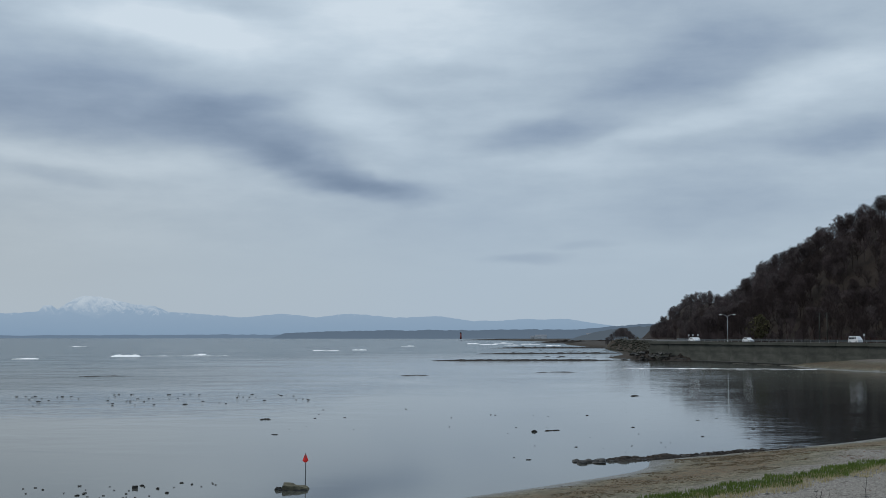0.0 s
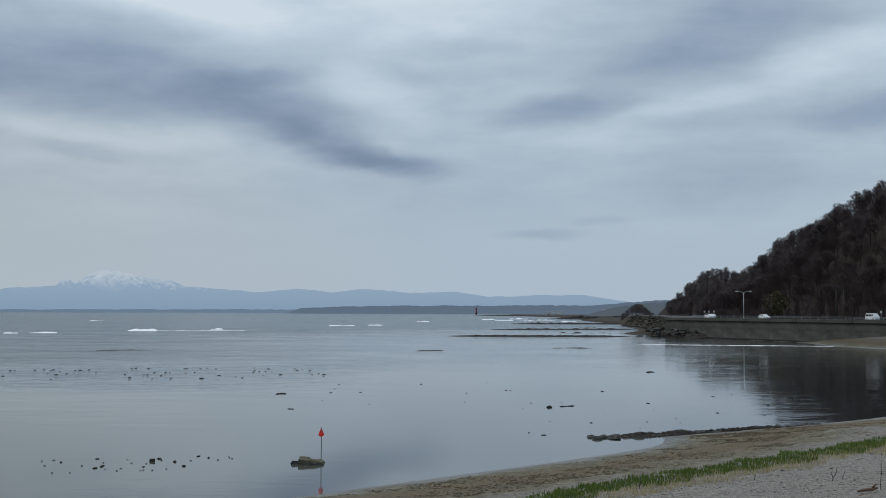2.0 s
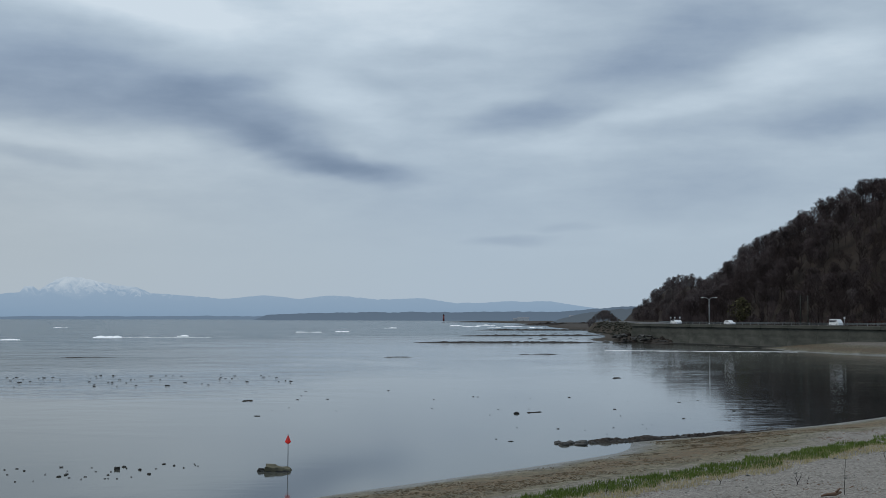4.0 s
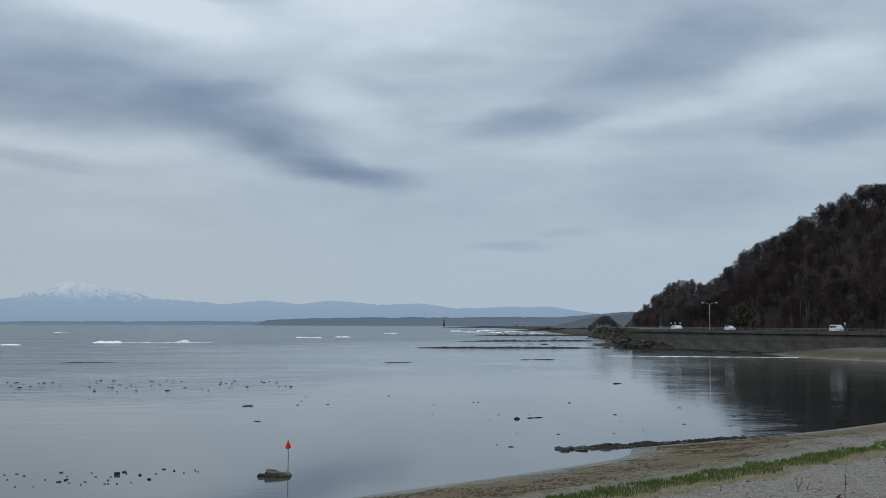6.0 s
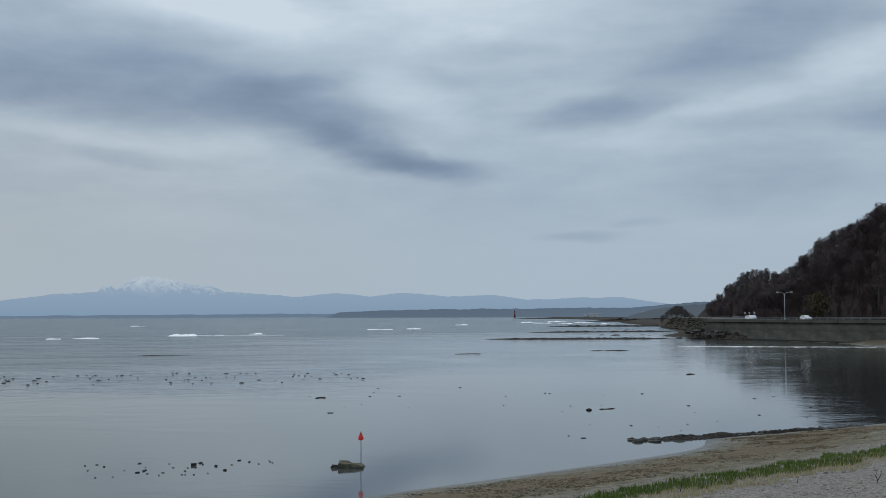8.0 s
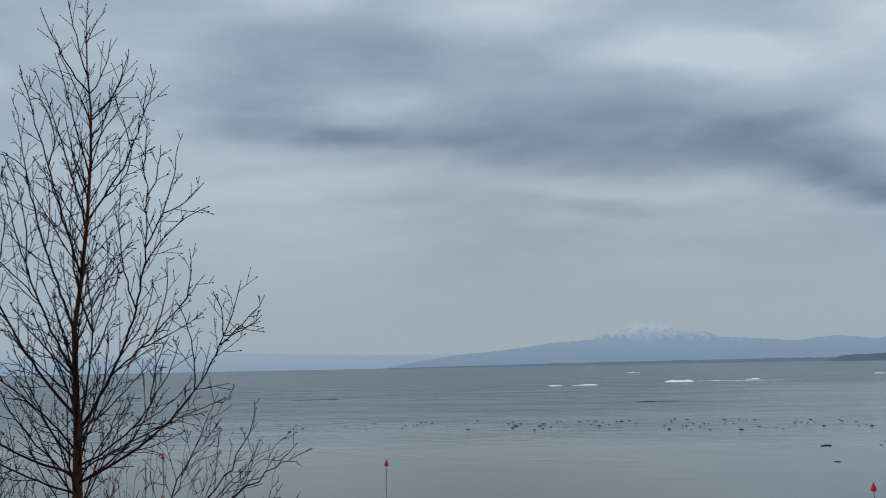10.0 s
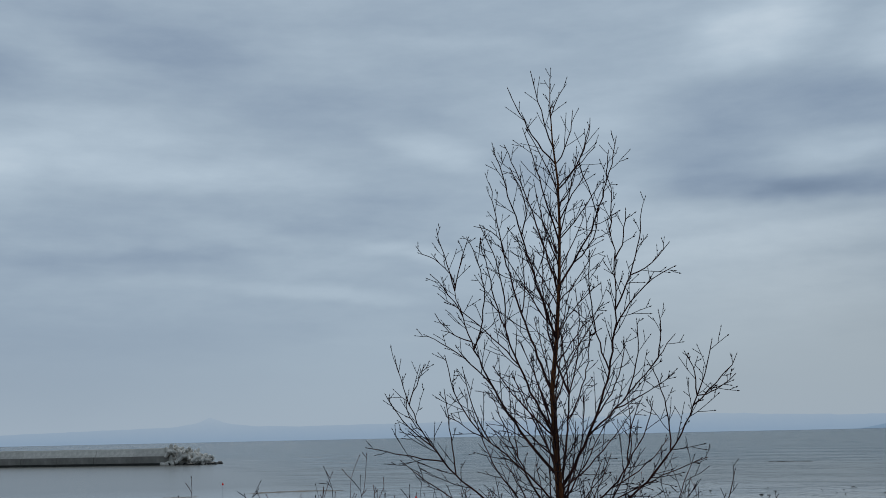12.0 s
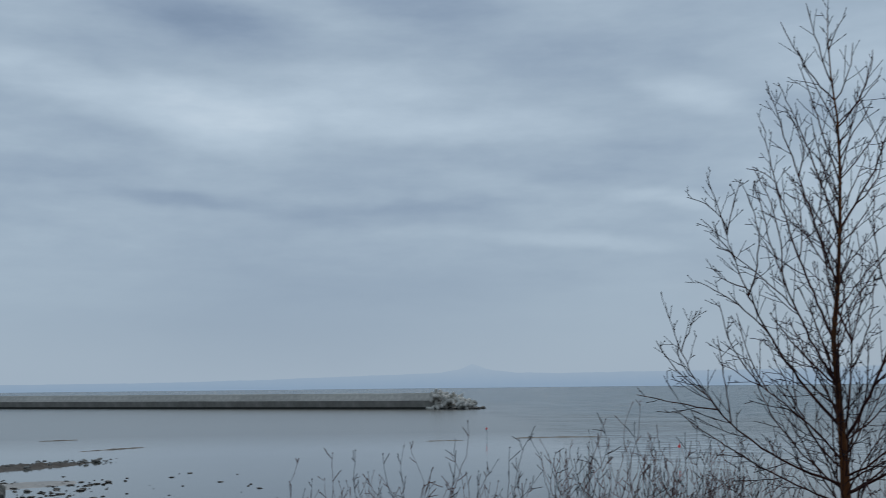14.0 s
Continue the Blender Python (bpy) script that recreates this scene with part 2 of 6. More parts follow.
def surface(name, dark, light, scale=4.0, rough=0.85, fine=40.0, relief=0.4, depth=0.01, metal=0.0, stretch=None, random_amount=0.0, gloss=0.5):
    """A plain worn surface: two colours mixed at two scales, with fine relief."""
    m, nt, b = material(name)
    co = nt.nodes.new("ShaderNodeTexCoord").outputs["Object"]
    big = noise_node(nt, scale, 5, 0.6, co, stretch)
    small = noise_node(nt, fine, 3, 0.6, co, stretch)
    f = math_node(nt, "ADD", math_node(nt, "MULTIPLY", big, 0.7), math_node(nt, "MULTIPLY", small, 0.3))
    col = ramp(nt, f, ((0.32, dark), (0.68, light)))
    if random_amount:
        info = nt.nodes.new("ShaderNodeObjectInfo")
        hsv = nt.nodes.new("ShaderNodeHueSaturation")
        link(nt, col, hsv.inputs["Color"])
        link(nt, math_node(nt, "ADD", math_node(nt, "MULTIPLY", info.outputs["Random"], random_amount), 1 - random_amount / 2), hsv.inputs["Value"])
        col = hsv.outputs["Color"]
    link(nt, col, b.inputs["Base Color"])
    b.inputs["Roughness"].default_value, b.inputs["Metallic"].default_value = rough, metal
    b.inputs["Specular IOR Level"].default_value = gloss
    bump(nt, b, small, relief, depth)
    return m


# ---------------------------------------------------------------- surfaces of the place
def make_ground():
    """Grey shore sand and gravel, wet by the water, with a brown line of washed-up weed; leaf litter on the hill."""
    m, nt, b = material("shore_sand")
    co = nt.nodes.new("ShaderNodeTexCoord").outputs["Object"]

    def attr(n):
        a = nt.nodes.new("ShaderNodeAttribute")
        a.attribute_name = n
        return a.outputs["Fac"]
    inland, wood = attr("inland"), attr("wooded")
    wide, mid, fine = noise_node(nt, 0.25, 4, 0.6, co), noise_node(nt, 1.6, 5, 0.65, co), noise_node(nt, 9.0, 4, 0.7, co)
    grit = noise_node(nt, 38.0, 2, 0.6, co)
    sand = ramp(nt, mid, ((0.3, (0.094, 0.084, 0.058)), (0.55, (0.175, 0.160, 0.116)), (0.75, (0.265, 0.245, 0.185))))
    gravel = ramp(nt, fine, ((0.28, (0.095, 0.085, 0.074)), (0.52, (0.238, 0.220, 0.197)), (0.78, (0.42, 0.395, 0.36))))
    shifted = math_node(nt, "ADD", inland, math_node(nt, "MULTIPLY", math_node(nt, "SUBTRACT", wide, 0.5), 5.0))

    def band(lo, hi, soft):
        up, down = nt.nodes.new("ShaderNodeMapRange"), nt.nodes.new("ShaderNodeMapRange")
        for n, a, c in ((up, lo - soft, lo + soft), (down, hi + soft, hi - soft)):
            n.inputs["From Min"].default_value, n.inputs["From Max"].default_value = a, c
            link(nt, shifted, n.inputs["Value"])
        return math_node(nt, "MULTIPLY", up.outputs[0], down.outputs[0])
    col = mixc(nt, band(11.0, 400.0, 1.2), sand, gravel)
    weed = math_node(nt, "MULTIPLY", band(3.2, 8.2, 1.6), ramp(nt, mid, ((0.40, (0, 0, 0)), (0.54, (1, 1, 1)))))
    weed_col = ramp(nt, fine, ((0.3, (0.055, 0.035, 0.02)), (0.7, (0.22, 0.145, 0.085))))
    col = mixc(nt, math_node(nt, "MULTIPLY", weed, 0.75), col, weed_col)
    wet = nt.nodes.new("ShaderNodeMapRange")
    wet.inputs["From Min"].default_value, wet.inputs["From Max"].default_value = 2.6, 0.6
    link(nt, math_node(nt, "ADD", shifted, math_node(nt, "MULTIPLY", wood, 4.0)), wet.inputs["Value"])
    col = mixc(nt, math_node(nt, "MULTIPLY", wet.outputs[0], 0.55), col, (0.07, 0.062, 0.052))
    clods = ramp(nt, noise_node(nt, 3.2, 5, 0.75, co), ((0.36, (0.42, 0.40, 0.37)), (0.47, (1, 1, 1)), (0.66, (1.12, 1.12, 1.1))))
    col = mixc(nt, 0.8, col, clods, "MULTIPLY")
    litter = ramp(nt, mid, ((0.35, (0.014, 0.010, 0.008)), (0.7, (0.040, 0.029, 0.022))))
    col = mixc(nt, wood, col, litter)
    specks = ramp(nt, grit, ((0.36, (0.18, 0.17, 0.16)), (0.46, (0.95, 0.95, 0.95)), (0.62, (1, 1, 1)), (0.72, (1.6, 1.6, 1.6))))
    col = mixc(nt, 0.75, col, specks, "MULTIPLY")
    link(nt, col, b.inputs["Base Color"])
    r = nt.nodes.new("ShaderNodeMapRange")
    r.inputs["To Min"].default_value, r.inputs["To Max"].default_value = 0.9, 0.35
    link(nt, wet.outputs[0], r.inputs["Value"])
    link(nt, r.outputs[0], b.inputs["Roughness"])
    sh = nt.nodes.new("ShaderNodeMapRange")
    sh.inputs["To Min"].default_value, sh.inputs["To Max"].default_value = 0.12, 0.4
    link(nt, wet.outputs[0], sh.inputs["Value"])
    link(nt, sh.outputs[0], b.inputs["Specular IOR Level"])
    bump(nt, b, math_node(nt, "ADD", fine, math_node(nt, "MULTIPLY", grit, 0.4)), 0.7, 0.06)
    return m


def make_water():
    """Calm sea: a dark, clear gloss with fine ripples inshore and short waves further out."""
    m, nt, b = material("sea_water")
    co = nt.nodes.new("ShaderNodeTexCoord").outputs["Object"]
    sp = nt.nodes.new("ShaderNodeSeparateXYZ")
    link(nt, co, sp.inputs[0])
    far = nt.nodes.new("ShaderNodeVectorMath")
    far.operation = "LENGTH"
    link(nt, co, far.inputs[0])
    exposed = nt.nodes.new("ShaderNodeMapRange")
    exposed.interpolation_type = "SMOOTHSTEP"
    exposed.inputs["From Min"].default_value, exposed.inputs["From Max"].default_value = 0.0, -0.30
    link(nt, math_node(nt, "DIVIDE", sp.outputs[0], far.outputs["Value"]), exposed.inputs["Value"])
    sheltered = nt.nodes.new("ShaderNodeMapRange")
    sheltered.interpolation_type = "SMOOTHSTEP"
    sheltered.inputs["From Min"].default_value, sheltered.inputs["From Max"].default_value, sheltered.inputs["To Max"].default_value = -0.78, -0.90, -1.0
    link(nt, math_node(nt, "DIVIDE", sp.outputs[0], far.outputs["Value"]), sheltered.inputs["Value"])
    calm_west = math_node(nt, "MULTIPLY", sheltered.outputs[0], 330.0)
    # bearing only, no depth: weakens the sky's reflection further towards the west
    deep = nt.nodes.new("ShaderNodeMapRange")
    deep.interpolation_type = "SMOOTHSTEP"
    deep.inputs["From Min"].default_value, deep.inputs["From Max"].default_value, deep.inputs["To Max"].default_value = -0.16, -0.50, 0.38
    link(nt, math_node(nt, "DIVIDE", sp.outputs[0], far.outputs["Value"]), deep.inputs["Value"])
    bay = math_node(nt, "MULTIPLY", math_node(nt, "SUBTRACT", exposed.outputs[0], 1.0), 170.0)
    patch = noise_node(nt, 0.018, 4, 0.6, co, (0.5, 1.6, 1))
    lee = math_node(nt, "MULTIPLY", math_node(nt, "MAXIMUM", math_node(nt, "ADD", sp.outputs[0], 12.0), 0.0), -0.9)
    reach = math_node(nt, "ADD", math_node(nt, "ADD", math_node(nt, "ADD", far.outputs["Value"], calm_west), lee), math_node(nt, "MULTIPLY", math_node(nt, "SUBTRACT", patch, 0.5), 190.0))
    open_sea = nt.nodes.new("ShaderNodeMapRange")
    open_sea.interpolation_type = "SMOOTHSTEP"
    open_sea.inputs["From Min"].default_value, open_sea.inputs["From Max"].default_value = 120.0, 420.0
    link(nt, math_node(nt, "ADD", reach, bay), open_sea.inputs["Value"])
    edge = nt.nodes.new("ShaderNodeMapRange")
    edge.interpolation_type = "SMOOTHSTEP"
    edge.inputs["From Min"].default_value, edge.inputs["From Max"].default_value, edge.inputs["To Max"].default_value = 100.0, 190.0, 0.34
    shore_way = math_node(nt, "ADD", math_node(nt, "ADD", far.outputs["Value"], calm_west), lee)
    link(nt, math_node(nt, "ADD", shore_way, math_node(nt, "MULTIPLY", math_node(nt, "SUBTRACT", noise_node(nt, 0.03, 5, 0.7, co, (0.6, 1, 1)), 0.5), 70.0)), edge.inputs["Value"])
    o = math_node(nt, "MAXIMUM", open_sea.outputs[0], math_node(nt, "MULTIPLY", edge.outputs[0], exposed.outputs[0]))
    cove = nt.nodes.new("ShaderNodeMapRange")
    cove.interpolation_type = "SMOOTHSTEP"
    cove.inputs["From Min"].default_value, cove.inputs["From Max"].default_value, cove.inputs["To Min"].default_value, cove.inputs["To Max"].default_value = 0.20, 0.29, 1.0, 0.45
    link(nt, math_node(nt, "DIVIDE", sp.outputs[0], far.outputs["Value"]), cove.inputs["Value"])
    # base colour raised for brightness, but kept dark where the cove mirrors the hill
    off_cove = math_node(nt, "MULTIPLY", math_node(nt, "SUBTRACT", cove.outputs[0], 0.45), 1.8)
    col = mixc(nt, o, mixc(nt, off_cove, (0.015, 0.019, 0.018), (0.062, 0.064, 0.056)), (0.016, 0.045, 0.062))
    link(nt, col, b.inputs["Base Color"])
    b.inputs["IOR"].default_value = 1.36
    # gloss falls off by bearing, which darkens the reflected sky in the west
    sl = nt.nodes.new("ShaderNodeMapRange")
    sl.clamp = False
    sl.inputs["To Min"].default_value, sl.inputs["To Max"].default_value = 1.0, 0.275
    link(nt, math_node(nt, "MAXIMUM", o, math_node(nt, "MULTIPLY", math_node(nt, "ADD", math_node(nt, "ADD", exposed.outputs[0], deep.outputs[0]), math_node(nt, "MULTIPLY", sheltered.outputs[0], 0.57)), 0.85)), sl.inputs["Value"])
    link(nt, sl.outputs[0], b.inputs["Specular IOR Level"])
    swell = noise_node(nt, 0.20, 4, 0.6, co, (0.6, 1.3, 1), 0.6)
    ripple = noise_node(nt, 1.1, 3, 0.6, co, (0.28, 1.5, 1), 0.4)
    calm_h = math_node(nt, "ADD", math_node(nt, "MULTIPLY", swell, 0.12), math_node(nt, "MULTIPLY", ripple, 0.034))
    sea_h = math_node(nt, "ADD", math_node(nt, "MULTIPLY", swell, 0.42), math_node(nt, "MULTIPLY", ripple, 0.05))
    gust = ramp(nt, noise_node(nt, 0.035, 5, 0.7, co, (0.9, 1.1, 1), 0.8), ((0.40, (0.28, 0.28, 0.28)), (0.64, (1, 1, 1))))
    near = nt.nodes.new("ShaderNodeMapRange")
    near.inputs["From Min"].default_value, near.inputs["From Max"].default_value, near.inputs["To Min"].default_value, near.inputs["To Max"].default_value = 80.0, 160.0, 0.08, 1.0
    link(nt, reach, near.inputs["Value"])
    off = nt.nodes.new("ShaderNodeMapRange")
    off.inputs["From Min"].default_value, off.inputs["From Max"].default_value, off.inputs["To Min"].default_value, off.inputs["To Max"].default_value = 120.0, 230.0, 1.0, 4.5
    link(nt, far.outputs["Value"], off.inputs["Value"])
    stir = math_node(nt, "MULTIPLY", math_node(nt, "MULTIPLY", near.outputs[0], off.outputs[0]), math_node(nt, "MULTIPLY", off_cove, math_node(nt, "ADD", math_node(nt, "MULTIPLY", exposed.outputs[0], 0.8), 0.2)))
    calm_h = math_node(nt, "MULTIPLY", calm_h, math_node(nt, "ADD", stir, math_node(nt, "MULTIPLY", math_node(nt, "SUBTRACT", 1.0, off_cove), 0.4)))
    roller = noise_node(nt, 0.035, 3, 0.55, co, (0.7, 1.2, 1), 0.6)
    sea_h = math_node(nt, "ADD", sea_h, math_node(nt, "MULTIPLY", roller, 2.2))
    mixh = nt.nodes.new("ShaderNodeMix")
    link(nt, o, mixh.inputs[0])
    link(nt, math_node(nt, "MULTIPLY", calm_h, gust), mixh.inputs[2])
    link(nt, math_node(nt, "MULTIPLY", sea_h, gust), mixh.inputs[3])
    bump(nt, b, mixh.outputs[0], 1.0, 1.0)
    # ripples too fine to be told apart make the sea rough, most of all off the point
    rr = nt.nodes.new("ShaderNodeMapRange")
    rr.inputs["To Min"].default_value, rr.inputs["To Max"].default_value = 0.07, 0.17
    link(nt, o, rr.inputs["Value"])
    offing = nt.nodes.new("ShaderNodeMapRange")
    offing.inputs["From Min"].default_value, offing.inputs["From Max"].default_value, offing.inputs["To Max"].default_value = 120.0, 210.0, 0.30
    link(nt, far.outputs["Value"], offing.inputs["Value"])
    link(nt, math_node(nt, "MAXIMUM", rr.outputs[0], math_node(nt, "MULTIPLY", math_node(nt, "MULTIPLY", offing.outputs[0], math_node(nt, "ADD", math_node(nt, "MULTIPLY", exposed.outputs[0], 0.84), 0.16)), math_node(nt, "SUBTRACT", cove.outputs[0], 0.35))), b.inputs["Roughness"])
    return m


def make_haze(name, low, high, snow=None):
    """Far mountains and shores: glowing dull blue shapes, the haze of many miles of air painted into their colour, some
    with snow on top.
    """
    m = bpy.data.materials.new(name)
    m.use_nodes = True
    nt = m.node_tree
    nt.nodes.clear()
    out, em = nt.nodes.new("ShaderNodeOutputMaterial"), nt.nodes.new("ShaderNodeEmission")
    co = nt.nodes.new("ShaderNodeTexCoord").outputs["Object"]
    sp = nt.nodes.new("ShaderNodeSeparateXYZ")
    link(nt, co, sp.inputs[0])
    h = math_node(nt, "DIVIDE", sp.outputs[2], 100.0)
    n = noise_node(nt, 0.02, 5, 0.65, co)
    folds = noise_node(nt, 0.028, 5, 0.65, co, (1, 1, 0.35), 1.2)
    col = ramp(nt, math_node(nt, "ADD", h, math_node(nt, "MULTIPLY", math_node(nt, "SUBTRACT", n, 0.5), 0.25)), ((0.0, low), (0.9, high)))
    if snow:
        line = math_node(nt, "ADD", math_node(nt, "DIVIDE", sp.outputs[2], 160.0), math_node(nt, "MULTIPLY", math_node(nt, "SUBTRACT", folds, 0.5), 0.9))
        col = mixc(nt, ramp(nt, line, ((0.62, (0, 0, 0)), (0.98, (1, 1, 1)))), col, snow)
        # mist over the peaks, painted in with the sky's grey
        painted_mist = math_node(nt, "ADD", math_node(nt, "DIVIDE", sp.outputs[2], 170.0), math_node(nt, "MULTIPLY", math_node(nt, "SUBTRACT", noise_node(nt, 0.006, 4, 0.6, co, (1, 1, 2.0)), 0.5), 1.2))
        col = mixc(nt, ramp(nt, painted_mist, ((0.55, (0, 0, 0)), (1.2, (0.45, 0.45, 0.45)))), col, (0.392, 0.470, 0.545))
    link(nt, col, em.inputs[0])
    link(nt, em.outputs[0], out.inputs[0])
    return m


MAT = {
    "ground": make_ground(),
    "water": make_water(),
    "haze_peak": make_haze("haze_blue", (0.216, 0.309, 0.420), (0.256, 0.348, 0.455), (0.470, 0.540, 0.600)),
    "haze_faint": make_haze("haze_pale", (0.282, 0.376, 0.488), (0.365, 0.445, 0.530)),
    # the low shores glow as well, with distance haze put into their flat blues
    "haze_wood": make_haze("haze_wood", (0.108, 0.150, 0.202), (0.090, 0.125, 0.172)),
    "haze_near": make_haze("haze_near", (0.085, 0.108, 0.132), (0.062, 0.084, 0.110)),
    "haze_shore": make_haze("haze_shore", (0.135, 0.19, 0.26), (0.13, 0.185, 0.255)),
    "tetrapod": surface("pale_concrete", (0.34, 0.315, 0.28), (0.55, 0.52, 0.47), 0.8, 0.9, 6.0, 0.3, 0.03, random_amount=0.2, gloss=0.12),
    "mid_concrete": surface("grey_concrete", (0.13, 0.12, 0.105), (0.25, 0.235, 0.21), 0.35, 0.9, 6.0, 0.3, 0.03, stretch=(1, 1, 0.5), random_amount=0.12, gloss=0.12),
    "old_concrete": surface("stained_concrete", (0.030, 0.033, 0.028), (0.098, 0.098, 0.085), 0.3, 0.9, 5.0, 0.3, 0.03, stretch=(0.5, 0.5, 1.6), random_amount=0.15, gloss=0.12),
    "wet_foot": surface("weedy_concrete", (0.012, 0.013, 0.011), (0.035, 0.035, 0.03), 0.8, 0.6, 6.0, 0.4, 0.04, gloss=0.2),
    "asphalt": surface("asphalt", (0.045, 0.045, 0.047), (0.075, 0.074, 0.072), 0.6, 0.9, 30.0),
    "rock": surface("wet_black_rock", (0.014, 0.013, 0.012), (0.060, 0.056, 0.050), 3.0, 0.55, 22.0, 0.6, 0.03, random_amount=0.5, gloss=0.2),
    "grey_stone": surface("grey_stone", (0.06, 0.058, 0.053), (0.21, 0.205, 0.19), 4.0, 0.85, 30.0, 0.5, 0.02, random_amount=0.6, gloss=0.12),
    "dark_stone": surface("dark_grey_stone", (0.020, 0.020, 0.015), (0.056, 0.054, 0.042), 0.6, 0.85, 12.0, 0.5, 0.02, gloss=0.12),
    "mossy_rock": surface("mossy_rock", (0.038, 0.036, 0.026), (0.17, 0.155, 0.105), 3.0, 0.8, 18.0, 0.6, 0.03, gloss=0.12),
    "reef": surface("weedy_reef", (0.007, 0.006, 0.005), (0.036, 0.026, 0.019), 1.5, 0.65, 7.0, 0.8, 0.06, gloss=0.12),
    "weed": surface("brown_weed", (0.030, 0.023, 0.014), (0.125, 0.088, 0.045), 2.0, 0.6, 14.0, 0.6, 0.03, gloss=0.12),
    "bark": surface("dark_bark", (0.011, 0.005, 0.006), (0.064, 0.025, 0.020), 12.0, 0.8, 90.0, 0.5, 0.003, stretch=(1, 1, 0.3), gloss=0.12),
    "bark_trunk": surface("reddish_bark", (0.010, 0.006, 0.005), (0.190, 0.070, 0.022), 1.7, 0.75, 70.0, 0.6, 0.004, stretch=(1, 1, 0.35), gloss=0.12),
    "twig": surface("dark_twig", (0.008, 0.004, 0.006), (0.022, 0.011, 0.014), 20.0, 0.8, 90.0, 0.3, 0.002, gloss=0.12),
    "shoot": surface("reddish_shoot", (0.034, 0.017, 0.017), (0.130, 0.062, 0.056), 9.0, 0.8, 60.0, 0.3, 0.002, gloss=0.12),
    # one leafless wood in three tones: haze and shade are put into the colour
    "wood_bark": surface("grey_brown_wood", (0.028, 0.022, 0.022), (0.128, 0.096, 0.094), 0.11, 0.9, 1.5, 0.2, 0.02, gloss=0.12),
    "hazed_wood": surface("hazed_grey_wood", (0.050, 0.042, 0.042), (0.170, 0.140, 0.135), 0.11, 0.9, 1.5, 0.2, 0.02, gloss=0.12),
    "shade_wood": surface("shade_red_brown_wood", (0.013, 0.010, 0.010), (0.075, 0.054, 0.050), 0.11, 0.9, 1.5, 0.2, 0.02, gloss=0.12),
    "evergreen": surface("dull_olive_leaf", (0.034, 0.032, 0.015), (0.080, 0.070, 0.031), 0.4, 0.8, 4.0, gloss=0.12),
    "grass": surface("green_blade", (0.060, 0.100, 0.018), (0.155, 0.205, 0.045), 1.2, 0.7, 8.0, gloss=0.12),
    "straw": surface("dry_straw", (0.26, 0.21, 0.10), (0.56, 0.48, 0.28), 2.0, 0.85, 10.0, gloss=0.12),
    "pale_sand": surface("pale_dry_sand", (0.16, 0.14, 0.095), (0.36, 0.31, 0.215), 0.5, 0.9, 6.0, 0.4, 0.03, gloss=0.12),
    "mud": surface("pale_wet_mud", (0.09, 0.085, 0.08), (0.24, 0.23, 0.215), 0.5, 0.5, 6.0, 0.4, 0.02, gloss=0.3),
    "driftwood": surface("driftwood", (0.085, 0.050, 0.035), (0.20, 0.13, 0.09), 5.0, 0.85, 40.0, stretch=(0.3, 1, 1), gloss=0.12),
    "red_cloth": surface("red_cloth", (0.85, 0.020, 0.014), (0.95, 0.035, 0.025), 5.0, 0.7, 60.0),
    "pole": surface("dark_pole", (0.030, 0.040, 0.045), (0.060, 0.075, 0.082), 3.0, 0.5, 30.0),
    "steel": surface("galvanised_steel", (0.34, 0.35, 0.36), (0.48, 0.49, 0.50), 1.0, 0.5, 12.0, metal=0.4),
    "white_paint": surface("white_paint", (0.60, 0.61, 0.62), (0.72, 0.72, 0.72), 0.8, 0.35, 6.0, 0.05),
    "glass": surface("dark_glass", (0.02, 0.025, 0.03), (0.04, 0.045, 0.05), 1.0, 0.08, 5.0, 0.0),
    "tyre": surface("tyre_rubber", (0.018, 0.018, 0.018), (0.03, 0.03, 0.03), 5.0, 0.9, 30.0),
    "red_paint": surface("red_paint", (0.20, 0.045, 0.040), (0.27, 0.07, 0.06), 0.4, 0.6, 3.0),
    # far buildings: bluish greys with the haze of distance mixed into the colour
    "roof": surface("grey_roof", (0.12, 0.13, 0.15), (0.20, 0.21, 0.23), 0.3, 0.7, 2.0),
    "pale_wall": surface("pale_wall", (0.46, 0.48, 0.51), (0.60, 0.62, 0.64), 0.2, 0.8, 2.0),
    "foam": surface("sea_foam", (0.86, 0.87, 0.88), (0.95, 0.95, 0.95), 0.5, 0.8, 4.0, 0.8, 0.1),
}

# ---------------------------------------------------------------- lie of the land
# outline of the land, along the water from west to east and round the bay, then inland
SHORE = [(-420, -80), (-190, -8), (-112, -2), (-75, 12), (-40, 28), (-18, 42), (-6.3, 51.8), (-1.8, 56.6), (3.9, 62.3), (9.7, 68.6), (11.6, 71.0), (12.7, 73.4), (13.4, 77.0), (18.3, 80.8), (24.5, 85.4), (30, 89.6), (38, 97.5),
         (62, 122), (92, 150), (118, 205), (117, 243), (102, 252), (93.5, 270), (90, 294.5), (92.5, 322), (69, 391), (60, 425), (62, 445), (76, 501), (84, 557), (88, 611), (92, 665),
         (97, 720), (104, 800), (110, 1050), (150, 1500), (120, 1900), (60, 2240), (900, 2700), (1600, 2700), (1600, -600), (-420, -600)]
WALL0, ALONG, INLAND = Vector((69, 391)), Vector((-0.334, 0.943)), Vector((0.943, 0.334))
CREST = [(-400, 67), (-120, 57), (-20, 58.5), (33, 53.5), (60, 49), (78, 44), (105, 39.5), (127, 36.5), (146, 27.5), (170, 23), (220, 22.3), (265, 23), (300, 18)]


def crest(s):
    return float(np.interp(s, [a for a, _ in CREST], [b for _, b in CREST]))


def bend(s):
    """Beyond the end of the sea wall the coast turns inland."""
    return 0.52 * min(150.0, max(0.0, s)) + 0.42 * max(0.0, s - 150)


